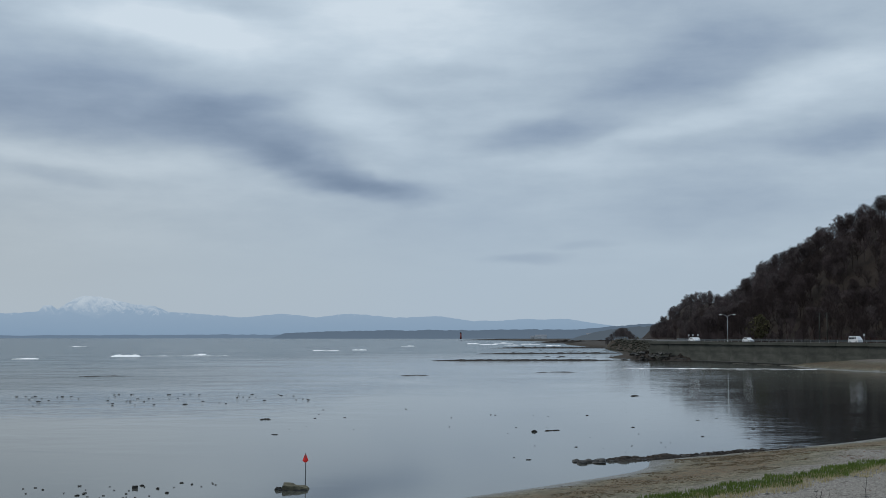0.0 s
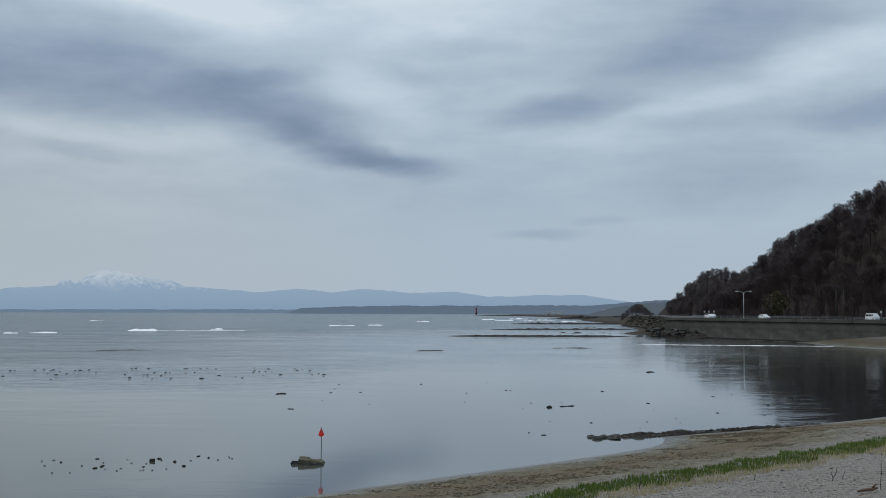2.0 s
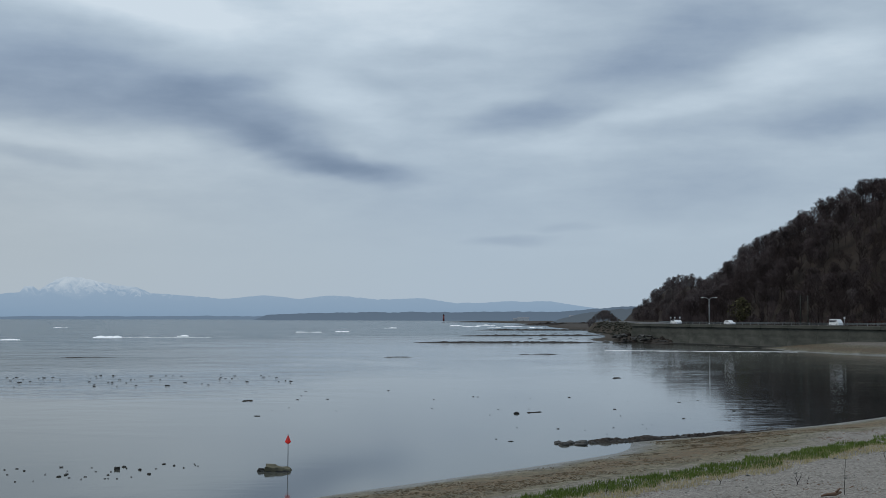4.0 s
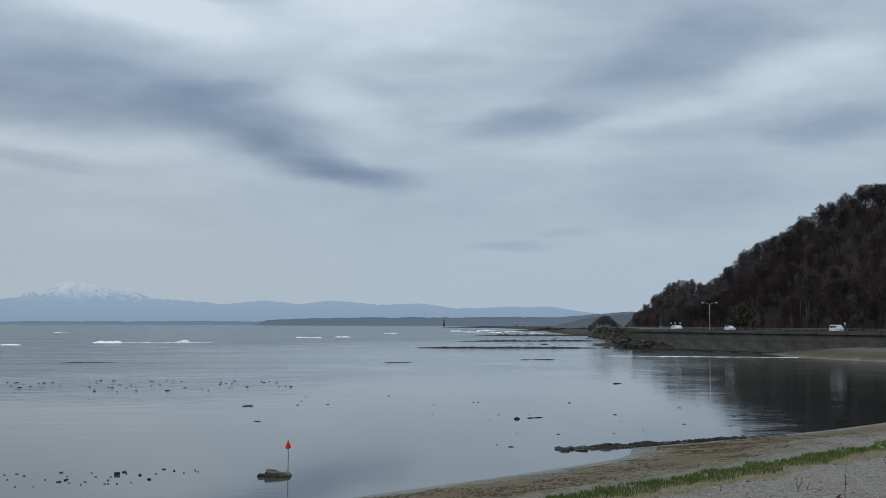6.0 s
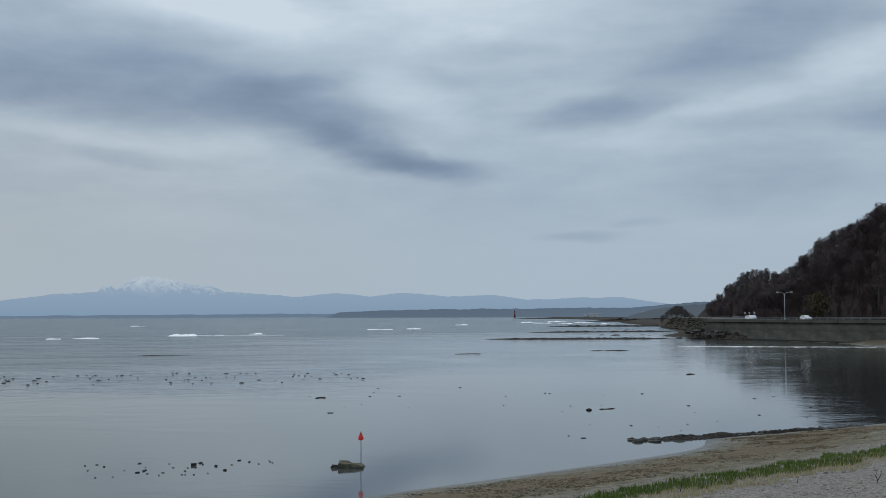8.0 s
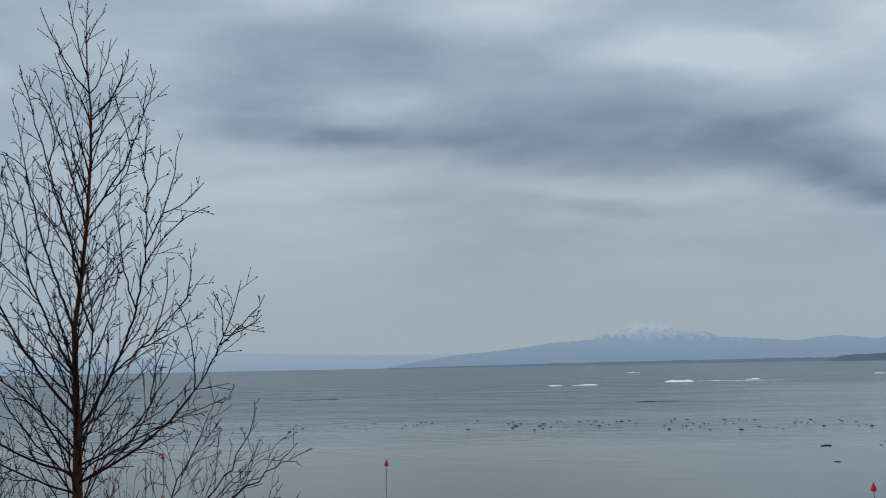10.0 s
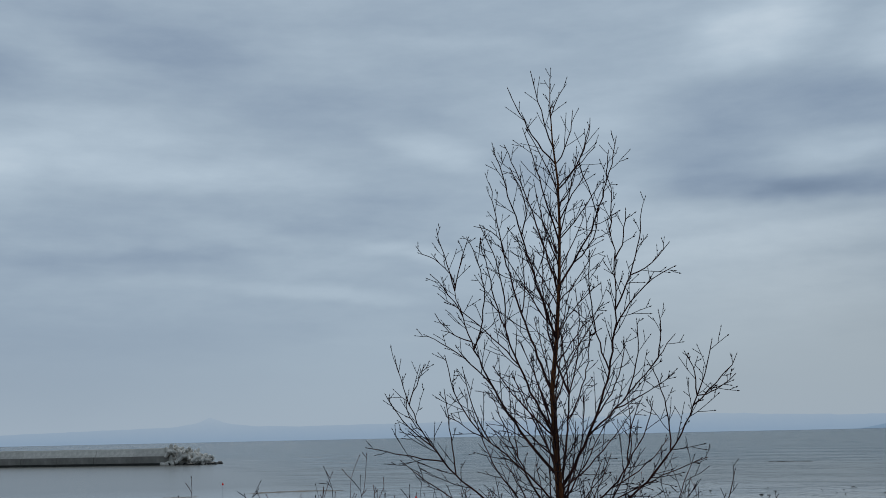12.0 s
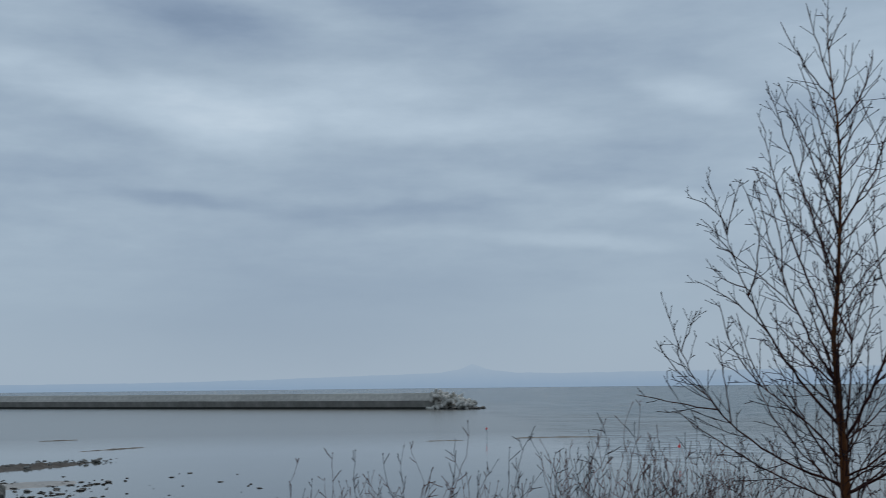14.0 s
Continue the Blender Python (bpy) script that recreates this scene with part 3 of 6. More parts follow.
def wall_point(s, n, z=0.0):
    p = WALL0 + ALONG * s + INLAND * (n + bend(s))
    return Vector((p.x, p.y, z))


def inland_distance(px, py):
    """Distance in from the water's edge, below nought in the water (arrays)."""
    pts = np.array(SHORE, float)
    best, inside = np.full(px.shape, 1e9), np.zeros(px.shape, bool)
    for (x0, y0), (x1, y1) in zip(pts, np.roll(pts, -1, 0)):
        dx, dy = x1 - x0, y1 - y0
        k = np.clip(((px - x0) * dx + (py - y0) * dy) / (dx * dx + dy * dy), 0, 1)
        best = np.minimum(best, np.hypot(px - x0 - k * dx, py - y0 - k * dy))
        if y1 != y0:
            inside ^= ((y0 > py) != (y1 > py)) & (px < dx * (py - y0) / dy + x0)
    return np.where(inside, best, -best)


def hill_height(x, y):
    q = Vector((x, y)) - WALL0
    s = q.dot(ALONG)
    n = q.dot(INLAND) - bend(s)
    if s < -420 or s > 330 or n < 19:
        return None
    up = smooth(20, max(45, 135 - bend(s)), n)
    z = 6.0 + (crest(s) - 6.0) * up
    return z + 5.0 * up * fbm(x * 0.013, y * 0.013, 2.0) + 1.2 * min(1, up * 4) * fbm(x * 0.06, y * 0.06, 5.0)


def land_height(x, y, d):
    """Height of the ground at a place that lies d metres in from the water's edge."""
    q = Vector((x, y)) - WALL0
    s = q.dot(ALONG)
    n = q.dot(INLAND) - bend(s)
    if 2 < s < 330 and -4 < n <= 17 and d > -6:
        return -0.4 + 6.25 * smooth(-3.0, 4.5, n) + 0.35 * fbm(x * 0.3, y * 0.3, 6.0) * (1 if n < 3 else 0.2)
    if -260 < s < 330 and n > 14 and d > 0:
        h = hill_height(x, y)
        return h if h is not None else 3.0 + 3.0 * (n - 14) / 5
    bumps = 0.10 * fbm(x * 0.35, y * 0.35, 1.0) + 0.03 * fbm(x * 1.7, y * 1.7, 4.0)
    if d < 0:
        return max(-4.0, d * 0.07) + 0.3 * bumps * min(1, -d)
    if s > -160 and n > -40 and math.hypot(x, y) > 240 and s < 0:
        return min(2.6, d * 0.16) + bumps
    if s > -60 and math.hypot(x, y) > 250:
        return min(2.5, d * 0.1) + bumps
    z = 0.105 * min(d, 11.5) + 0.6 * smooth(11, 30, d) + 4.4 * smooth(31, 41.5, d)
    return z + bumps * min(1, d * 0.4)


angles = list(np.arange(-27, 24, 0.25)) + list(np.arange(24, 90, 0.7)) + list(np.arange(90, 333, 4.5))
radii = list(0.6 * 1.09 ** np.arange(0, 46)) + list(31 * 1.0115 ** np.arange(0, 125)) + list(131 * 1.03 ** np.arange(0, 35)) + list(362 * 1.008 ** np.arange(0, 56)) + list(575 * 1.03 ** np.arange(0, 73)) + [4990]
ang, rad = np.radians(np.array(angles)), np.array(radii)
gx, gy = -np.outer(rad, np.sin(ang)), np.outer(rad, np.cos(ang))
gd = inland_distance(gx, gy)
na, nr = len(angles), len(radii)
verts = [(float(x), float(y), land_height(float(x), float(y), float(d))) for x, y, d in zip(gx.ravel(), gy.ravel(), gd.ravel())]
faces = [(i * na + k, i * na + (k + 1) % na, (i + 1) * na + (k + 1) % na, (i + 1) * na + k) for i in range(nr - 1) for k in range(na)]
verts.append((0, 0, 6.4))
faces += [(len(verts) - 1, (k + 1) % na, k) for k in range(na)]
ground_mesh = mesh_of("ground", verts, [f[::-1] for f in faces], True)
at = ground_mesh.attributes.new("inland", "FLOAT", "POINT")
at.data.foreach_set("value", [float(d) for d in gd.ravel()] + [45.0])
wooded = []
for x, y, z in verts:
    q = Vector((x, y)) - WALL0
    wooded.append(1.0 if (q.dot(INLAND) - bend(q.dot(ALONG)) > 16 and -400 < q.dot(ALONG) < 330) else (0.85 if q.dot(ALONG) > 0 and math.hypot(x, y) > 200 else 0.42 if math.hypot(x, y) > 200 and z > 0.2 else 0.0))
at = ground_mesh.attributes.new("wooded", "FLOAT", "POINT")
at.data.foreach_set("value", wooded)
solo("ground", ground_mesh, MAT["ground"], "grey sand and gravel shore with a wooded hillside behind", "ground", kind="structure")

wv = [(4985 * math.cos(a), 4985 * math.sin(a), 0) for a in np.linspace(0, 2 * math.pi, 96, endpoint=False)]
solo("water", mesh_of("water", wv, [tuple(range(96))]), MAT["water"], "calm grey sea with fine ripples", "sea", kind="structure")


# ---------------------------------------------------------------- far mountains and shores
def ridge(name, az0, az1, dist, depth, heights, rough, mat, label, seed, steps=260, base=-2.0, jag=0.0):
    """A mountain range along an arc: slopes rise from the foot to an uneven crest and fall away behind it."""
    v, f = [], []
    rows = ((0.0, 0.0), (0.25, 0.34), (0.5, 0.7), (0.72, 1.0), (1.0, 0.3))
    xs, hs = [a for a, _ in heights], [h for _, h in heights]
    for i in range(steps + 1):
        az = az0 + (az1 - az0) * i / steps
        top = float(np.interp(az, xs, hs))
        top *= 1 + rough * (fbm(az * 0.9, seed, 0, 5) + 0.5 * fbm(az * 3.7, seed, 3, 4))
        top += jag * max(0.0, (top - 95) / 70) * fbm(az * 6.0, seed, 7, 5)
        for q, k in rows:
            fold = 1 + (0.25 * fbm(az * 1.7, q * 3 + seed, 1) if 0 < q < 0.7 else 0)
            v.append(polar(az, dist + depth * q, base + max(0.5, top) * k * fold))
    m = len(rows)
    for i in range(steps):
        for k in range(m - 1):
            a = i * m + k
            f.append((a, a + m, a + m + 1, a + 1))
    return solo(name, mesh_of(name, v, f, True), mat, label, "mountains", kind="structure")


D = 4700 * math.tan(radians(1))
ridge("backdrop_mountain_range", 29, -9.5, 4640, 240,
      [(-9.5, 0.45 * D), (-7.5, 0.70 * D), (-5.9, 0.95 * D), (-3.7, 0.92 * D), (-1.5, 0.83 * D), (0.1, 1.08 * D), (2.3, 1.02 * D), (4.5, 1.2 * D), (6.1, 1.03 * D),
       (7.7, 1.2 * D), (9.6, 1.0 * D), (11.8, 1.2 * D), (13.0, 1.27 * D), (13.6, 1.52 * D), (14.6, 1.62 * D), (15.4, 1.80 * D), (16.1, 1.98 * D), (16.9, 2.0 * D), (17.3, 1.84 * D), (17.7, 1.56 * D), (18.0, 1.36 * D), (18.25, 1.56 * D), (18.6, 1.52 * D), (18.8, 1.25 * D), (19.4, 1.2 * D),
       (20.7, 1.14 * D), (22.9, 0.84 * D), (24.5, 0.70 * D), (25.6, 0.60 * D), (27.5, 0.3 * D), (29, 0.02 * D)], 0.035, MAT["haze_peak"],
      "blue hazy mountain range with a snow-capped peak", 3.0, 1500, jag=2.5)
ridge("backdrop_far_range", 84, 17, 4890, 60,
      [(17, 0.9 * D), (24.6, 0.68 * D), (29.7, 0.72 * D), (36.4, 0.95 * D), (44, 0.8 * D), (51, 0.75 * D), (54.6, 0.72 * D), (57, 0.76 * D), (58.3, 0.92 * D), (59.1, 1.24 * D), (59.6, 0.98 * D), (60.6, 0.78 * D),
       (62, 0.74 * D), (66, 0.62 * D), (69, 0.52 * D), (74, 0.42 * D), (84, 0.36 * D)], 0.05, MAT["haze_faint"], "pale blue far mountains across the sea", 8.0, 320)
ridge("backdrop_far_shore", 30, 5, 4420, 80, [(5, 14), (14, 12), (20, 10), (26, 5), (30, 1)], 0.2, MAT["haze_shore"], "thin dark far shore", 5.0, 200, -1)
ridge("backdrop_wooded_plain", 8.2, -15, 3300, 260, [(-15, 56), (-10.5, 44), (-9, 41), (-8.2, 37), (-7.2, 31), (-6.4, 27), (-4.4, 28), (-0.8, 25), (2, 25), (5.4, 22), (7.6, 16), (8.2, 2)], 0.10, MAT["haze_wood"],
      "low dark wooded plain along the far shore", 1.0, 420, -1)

# ---------------------------------------------------------------- sea wall, road and what stands on it
YAW_WALL = math.degrees(math.atan2(ALONG.y, ALONG.x))


def wall_pose(s, n, z=0.0, turn=0.0):
    p = wall_point(s, n, z)
    return pose(p.x, p.y, p.z, 0, 0, YAW_WALL + turn)


def make_sea_wall():
    """Concrete panels with open joints, a dark weedy foot and a coping beam."""
    wall = thing("sea_wall", "stained grey concrete sea wall with coping", "sea wall", kind="structure")
    rng = random.Random(4)
    step, s = 12.0, -236.0
    panel_v = [(0.02, 0.0, -2), (step - 0.02, 0.0, -2), (0.02, 1.3, 5.35), (step - 0.02, 1.3, 5.35), (0.02, 2.2, -2), (step - 0.02, 2.2, -2), (0.02, 2.2, 5.35), (step - 0.02, 2.2, 5.35)]
    panel_f = [(0, 1, 3, 2), (5, 4, 6, 7), (1, 5, 7, 3), (4, 0, 2, 6), (2, 3, 7, 6)]
    data = mesh_of("panel", panel_v, [f[::-1] for f in panel_f])
    data.materials.append(MAT["old_concrete"])
    cope = bm_mesh("coping", box(bmesh.new(), 0.03, -0.35, 5.36, step - 0.03, 1.0, 6.25, 0.06))
    cope.materials.append(MAT["old_concrete"])
    foot = bm_mesh("footing", box(bmesh.new(), 0, -1.1, -2.0, step, 0.25, 0.55, 0.1))
    foot.materials.append(MAT["wet_foot"])
    while s < 4:
        m = wall_pose(s, 0.0)
        # the wall's own y points away from the land
        m = m @ Matrix.Diagonal((1, -1, 1, 1))
        part("panel", data, None, wall, m=m @ pose(0, rng.uniform(-0.06, 0.06), 0))
        part("coping", cope, None, wall, "concrete coping beam", m=m @ pose(0, 1.1, 0))
        part("footing", foot, None, wall, "dark weedy footing", m=m)
        s += step
    return wall


make_sea_wall()


def make_return_wall():
    wall = thing("sea_wall", "end of the stained concrete sea wall turning inland", "sea wall", kind="structure")
    bm = bmesh.new()
    box(bm, 0, 0.06, -2.0, 1.6, 24, 6.2, 0.08)
    part("panel", bm, MAT["old_concrete"], wall, m=wall_pose(4.0, 0.0) @ Matrix.Diagonal((1, -1, 1, 1)))
    return wall


make_return_wall()


def strip(name, s0, s1, n0, n1, z, steps, mat, label, category, kind="structure", thick=0.3):
    v, f = [], []
    for i in range(steps + 1):
        s = s0 + (s1 - s0) * i / steps
        for n, zz in ((n0, z), (n1, z), (n1, z - thick), (n0, z - thick)):
            v.append(wall_point(s, n, zz))
    for i in range(steps):
        for k in range(4):
            a, b = i * 4 + k, i * 4 + (k + 1) % 4
            f.append((a, b, b + 4, a + 4))
    f += [(3, 2, 1, 0), tuple(steps * 4 + k for k in range(4))]
    return solo(name, mesh_of(name, v, f), mat, label, category, kind=kind)


strip("road", -236, 290, 4.2, 17.5, 6.02, 40, MAT["asphalt"], "grey asphalt coast road above the sea wall", "road")
strip("pavement", -236, 40, 1.9, 4.2, 6.14, 30, MAT["mid_concrete"], "concrete footway behind the sea wall", "pavement")
strip("trim_verge", -236, 330, 17.5, 21.0, 6.10, 40, MAT["ground"], "earth verge at the foot of the hill", "verge")


def make_guard_rail():
    rail = thing("guard_rail", "dark steel guard rail on posts along the road", "guard rail")
    v, f = [], []
    tube(v, f, [(0, 0, 0), (0, 0, 0.85)], [0.07, 0.07], 6)
    post = mesh_of("post", v, f)
    post.materials.append(MAT["steel"])
    for s in np.arange(-200, 110, 4.0):
        part("post", post, None, rail, m=wall_pose(float(s), 17.0, 6.02))
    for z in (0.45, 0.75):
        part("beam", rod("beam", [wall_point(s, 16.9, 6.02 + z) for s in np.arange(-200, 111, 10.0)], [0.09] * 32, 6), MAT["pole"], rail)
    return rail


make_guard_rail()


def make_fence():
    fence = thing("fence", "dark wooden fence along the foot of the hill", "fence")
    post = bm_mesh("post", box(bmesh.new(), -0.07, -0.07, 0, 0.07, 0.07, 1.5))
    post.materials.append(MAT["bark"])
    for s in np.arange(-200, -56, 2.4):
        part("post", post, None, fence, m=wall_pose(float(s), 19.6, 6.08))
    for z in (0.6, 1.25):
        part("rail", rod("rail", [wall_point(s, 19.5, 6.1 + z) for s in (-200, -128, -57)], [0.06] * 3, 4), MAT["bark"], fence)
    return fence


make_fence()


def make_street_lamp():
    lamp = thing("street_lamp", "grey steel street lamp with two curved arms", "street lamp")
    part("pole", rod("pole", [(0, 0, 0), (0, 0, 4), (0, 0, 7.6)], [0.14, 0.11, 0.085], 10), MAT["steel"], lamp)
    part("base", rod("base", [(0, 0, 0), (0, 0, 0.5)], [0.2, 0.18], 10), MAT["steel"], lamp)
    for side in (1, -1):
        arm = part("arm", rod("arm", [(0, 0, 7.2), (side * 0.35, 0, 7.85), (side * 0.9, 0, 8.1), (side * 1.75, 0, 8.15)], [0.06, 0.055, 0.05, 0.045], 6), MAT["steel"], lamp)
        bm = bmesh.new()
        bmesh.ops.create_uvsphere(bm, u_segments=10, v_segments=6, radius=1)
        for v in bm.verts:
            v.co = Vector((v.co.x * 0.5 + side * 2.0, v.co.y * 0.2, v.co.z * (0.14 if v.co.z > 0 else 0.09) + 8.14))
        part("lamp_head", bm, MAT["white_paint"], arm, "pale lamp head")
    return lamp


lamp = make_street_lamp()
lamp.matrix_basis = pose(*wall_point(-39, 3.2, 6.14), 0, 0, -13)


def make_car(van=False):
    """A small white car or van: a shaped shell with dark windows, bumpers, lamps and wheels."""
    length, high = (3.9, 1.85) if van else (3.9, 1.45)
    car = thing("van" if van else "car", "white van on the coast road" if van else "white hatchback car on the coast road", "van" if van else "car", group="vehicles on the coast road")
    side = ([(0, 0.28), (0, 0.85), (0.15, 0.98), (0.75, 1.75), (0.95, high), (3.7, high), (3.9, 1.2), (3.9, 0.28)] if van
            else [(0, 0.28), (0, 0.7), (0.2, 0.82), (0.95, 0.92), (1.55, 1.4), (1.8, high), (3.2, high), (3.75, 0.98), (3.9, 0.85), (3.9, 0.28)])
    v = [(x - length / 2, -0.78 + (0.1 if z > 1.0 else 0), z) for x, z in side] + [(x - length / 2, 0.78 - (0.1 if z > 1.0 else 0), z) for x, z in side]
    k = len(side)
    f = [tuple(range(k)), tuple(reversed(range(k, 2 * k)))] + [(i, i + k, (i + 1) % k + k, (i + 1) % k) for i in range(k)]
    bm = bmesh.new()
    mesh = mesh_of("shell", v, f)
    bm.from_mesh(mesh)
    bmesh.ops.recalc_face_normals(bm, faces=bm.faces)
    bmesh.ops.bevel(bm, geom=list(bm.edges), offset=0.05, segments=1, affect="EDGES")
    body = part("body", bm, MAT["white_paint"], car)
    spans = ([(-1.15, -0.55), (-0.45, 0.6), (0.7, 1.7)] if van else [(-0.35, 0.3), (0.38, 1.15)])
    lo, hi = (1.08, 1.6) if van else (0.96, 1.36)
    for ys in (-1, 1):
        for a, b in spans:
            part("window", box(bmesh.new(), a, ys * 0.69 - 0.06, lo, b, ys * 0.69 + 0.06, hi, 0.02), MAT["glass"], car, "dark side window")
    tyre = rod("tyre", [(0, -0.1, 0), (0, 0.1, 0)], [0.3, 0.3], 14)
    tyre.materials.append(MAT["tyre"])
    rim = rod("rim", [(0, -0.11, 0), (0, 0.11, 0)], [0.17, 0.17], 10)
    rim.materials.append(MAT["steel"])
    for x in (-1.2, 1.25):
        for y in (-0.7, 0.7):
            w = part("wheel", tyre, None, car, "black tyre", m=pose(x, y, 0.3))
            part("rim", rim, None, w, "grey rim")
    for y in (-0.5, 0.5):
        part("headlight", box(bmesh.new(), -length / 2 - 0.03, y - 0.14, 0.62, -length / 2 + 0.08, y + 0.14, 0.76, 0.02), MAT["steel"], car)
    part("bumper", box(bmesh.new(), -length / 2 - 0.06, -0.72, 0.3, -length / 2 + 0.1, 0.72, 0.5, 0.03), MAT["white_paint"], car)
    return car


car = make_car()
car.matrix_basis = wall_pose(-44, 7.0, 6.02)
van = make_car(True)
van.matrix_basis = wall_pose(-92, 7.0, 6.02)
copy_thing(car, wall_pose(-8, 11.0, 6.02, 180))
copy_thing(car, wall_pose(-13, 7.5, 6.02))


def make_utility_pole():
    pole = thing("utility_pole", "grey concrete utility pole with cross-arms", "utility pole", group="poles along the road")
    part("mast", rod("mast", [(0, 0, 0), (0, 0, 8.5)], [0.17, 0.11], 8), MAT["old_concrete"], pole)
    for z in (7.4, 8.1):
        part("cross_arm", box(bmesh.new(), -0.9, -0.05, z, 0.9, 0.05, z + 0.1), MAT["old_concrete"], pole)
    return pole


pole = make_utility_pole()
pole.matrix_basis = wall_pose(-66, 18.2, 6.1, 70)
for s in (-62.6,):
    copy_thing(pole, wall_pose(s, 18.2, 6.1, 70))


def make_sign(s, n, z, high):
    sign = thing("road_sign", "small white-faced road sign on a thin post", "road sign", group="signs by the road")
    part("post", rod("post", [(0, 0, 0), (0, 0, high)], [0.05, 0.05], 6), MAT["steel"], sign)
    part("plate", box(bmesh.new(), -0.3, -0.03, high - 0.2, 0.3, 0.03, high + 0.4, 0.02), MAT["white_paint"], sign)
    sign.matrix_basis = wall_pose(s, n, z, 90)
    return sign


for s, n in ((-82, 17.8), (8, 17.8), (30, 17.8), (50, 17.8)):
    make_sign(s, n, 6.05, 2.1)


# ---------------------------------------------------------------- bare woods on the hill
def bare_tree(seed, high=9.0, limbs=9, twigs=9, leaflets=7, thick=1.0, low=0.3):
    """Points and triangles of a leafless tree: trunk, rising limbs, branches and fine upswept twigs, in a rounded crown."""
    rng = random.Random(seed)
    v, f = [], []

    def go(p, way, length, r, level):
        mid = p + way * length * 0.5 + Vector((rng.uniform(-1, 1), rng.uniform(-1, 1), 0.3)) * length * 0.08
        end = p + way * length + Vector((0, 0, length * 0.14))
        if level:
            # the crown keeps within a rounded form
            x, y, z = end.x / (0.36 * high), end.y / (0.36 * high), (end.z - 0.52 * high) / (0.44 * high)
            e = math.sqrt(x * x + y * y + z * z)
            if e > 1:
                core = Vector((0, 0, 0.52 * high))
                end = core + (end - core) / e * rng.uniform(0.88, 1.03)
                mid = p.lerp(end, 0.5)
        if level < 2:
            tube(v, f, [p, mid, end] if level == 0 else [p, end], [r, r * 0.75, r * 0.45] if level == 0 else [r, r * 0.5], 3, False)
        else:
            side = way.cross(Vector((rng.uniform(-1, 1), rng.uniform(-1, 1), rng.uniform(-1, 1)))).normalized() * r
            k = len(v)
            v.extend((p - side * 1.3, p + side * 1.3, end))
            f.append((k, k + 1, k + 2))
        count = (limbs, twigs, leaflets, 0)[level]
        for i in range(count):
            t = low + (1 - low) * (i + rng.random()) / count if level == 0 else rng.uniform(0.2, 1.0)
            q = p.lerp(mid, t * 2) if t < 0.5 else mid.lerp(end, t * 2 - 1)
            a = i * 2.4 + rng.uniform(-0.6, 0.6)
            out = Vector((math.cos(a), math.sin(a), rng.uniform(0.35, 1.1))).normalized()
            reach = high * (0.42 - 0.22 * t if level == 0 else (0, 0.17, 0.12)[level]) * rng.uniform(0.75, 1.15)
            go(q, (way * 0.45 + out).normalized(), reach, max(0.021, r * 0.42), level + 1)
    go(Vector((0, 0, -0.5)), Vector((rng.uniform(-0.1, 0.1), rng.uniform(-0.1, 0.1), 1)).normalized(), high * 0.72, 0.15 * thick, 0)
    return np.array([tuple(p) for p in v]), thirds(f)


def thirds(faces):
    """Faces cut into triangles."""
    return np.array([(q[0], q[k], q[k + 1]) for q in faces for k in range(1, len(q) - 1)])


def joined(name, kinds, spots, mat, label, category):
    """One mesh out of many placed copies: spots are (kind, x, y, z, turn, scale)."""
    vs, fs, base = [], [], 0
    for k, x, y, z, turn, size in spots:
        v, f = kinds[k]
        c, s = math.cos(turn), math.sin(turn)
        w = np.empty_like(v)
        w[:, 0] = (v[:, 0] * c - v[:, 1] * s) * size + x
        w[:, 1] = (v[:, 0] * s + v[:, 1] * c) * size + y
        w[:, 2] = v[:, 2] * size + z
        vs.append(w)
        fs.append(f + base)
        base += len(v)
    v, f = np.concatenate(vs), np.concatenate(fs)
    me = bpy.data.meshes.new(name)
    me.vertices.add(len(v))
    me.vertices.foreach_set("co", v.astype(np.float32).ravel())
    w = f.shape[1]
    me.loops.add(f.size)
    me.loops.foreach_set("vertex_index", f.astype(np.int32).ravel())
    me.polygons.add(len(f))
    me.polygons.foreach_set("loop_start", np.arange(0, f.size, w, dtype=np.int32))
    me.update(calc_edges=True)
    return solo(name, me, mat, label, category, kind="stuff")


kinds = [bare_tree(k, leaflets=8) for k in range(7)]
far_kinds = [bare_tree(20 + k, 8.0, 13, 8, 6, 0.8, 0.06) for k in range(5)]
rng = random.Random(11)
spots = []
for i in range(5600):
    s, n = rng.uniform(-150, 140) if i % 2 else rng.uniform(90, 296), 22 + 118 * rng.random() ** 0.95
    p = wall_point(s, n)
    h = hill_height(p.x, p.y)
    if h is None or len(spots) >= 1830 or math.degrees(math.atan2(p.x, p.y)) < 9.8:
        continue
    if n > max(45, 135 - bend(s)) + 12:
        continue
    spots.append((rng.randrange(7) if s < 95 else 7 + rng.randrange(5), p.x, p.y, h, rng.uniform(0, 6.28), rng.uniform(0.7, 1.2) * (1 - 0.25 * smooth(80, 160, s))))
# tone by clump and chance, plus painted haze far off and shade near by
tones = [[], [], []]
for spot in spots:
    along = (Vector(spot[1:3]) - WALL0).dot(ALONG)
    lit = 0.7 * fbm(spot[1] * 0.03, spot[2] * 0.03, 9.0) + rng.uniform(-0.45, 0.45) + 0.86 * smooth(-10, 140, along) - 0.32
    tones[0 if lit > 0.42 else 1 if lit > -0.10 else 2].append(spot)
joined("bare_woods", kinds + far_kinds, tones[0], MAT["hazed_wood"], "grey leafless trees on the wooded hillside, toned pale as if in haze", "woods")
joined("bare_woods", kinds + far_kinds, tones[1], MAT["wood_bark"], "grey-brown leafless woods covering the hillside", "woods")
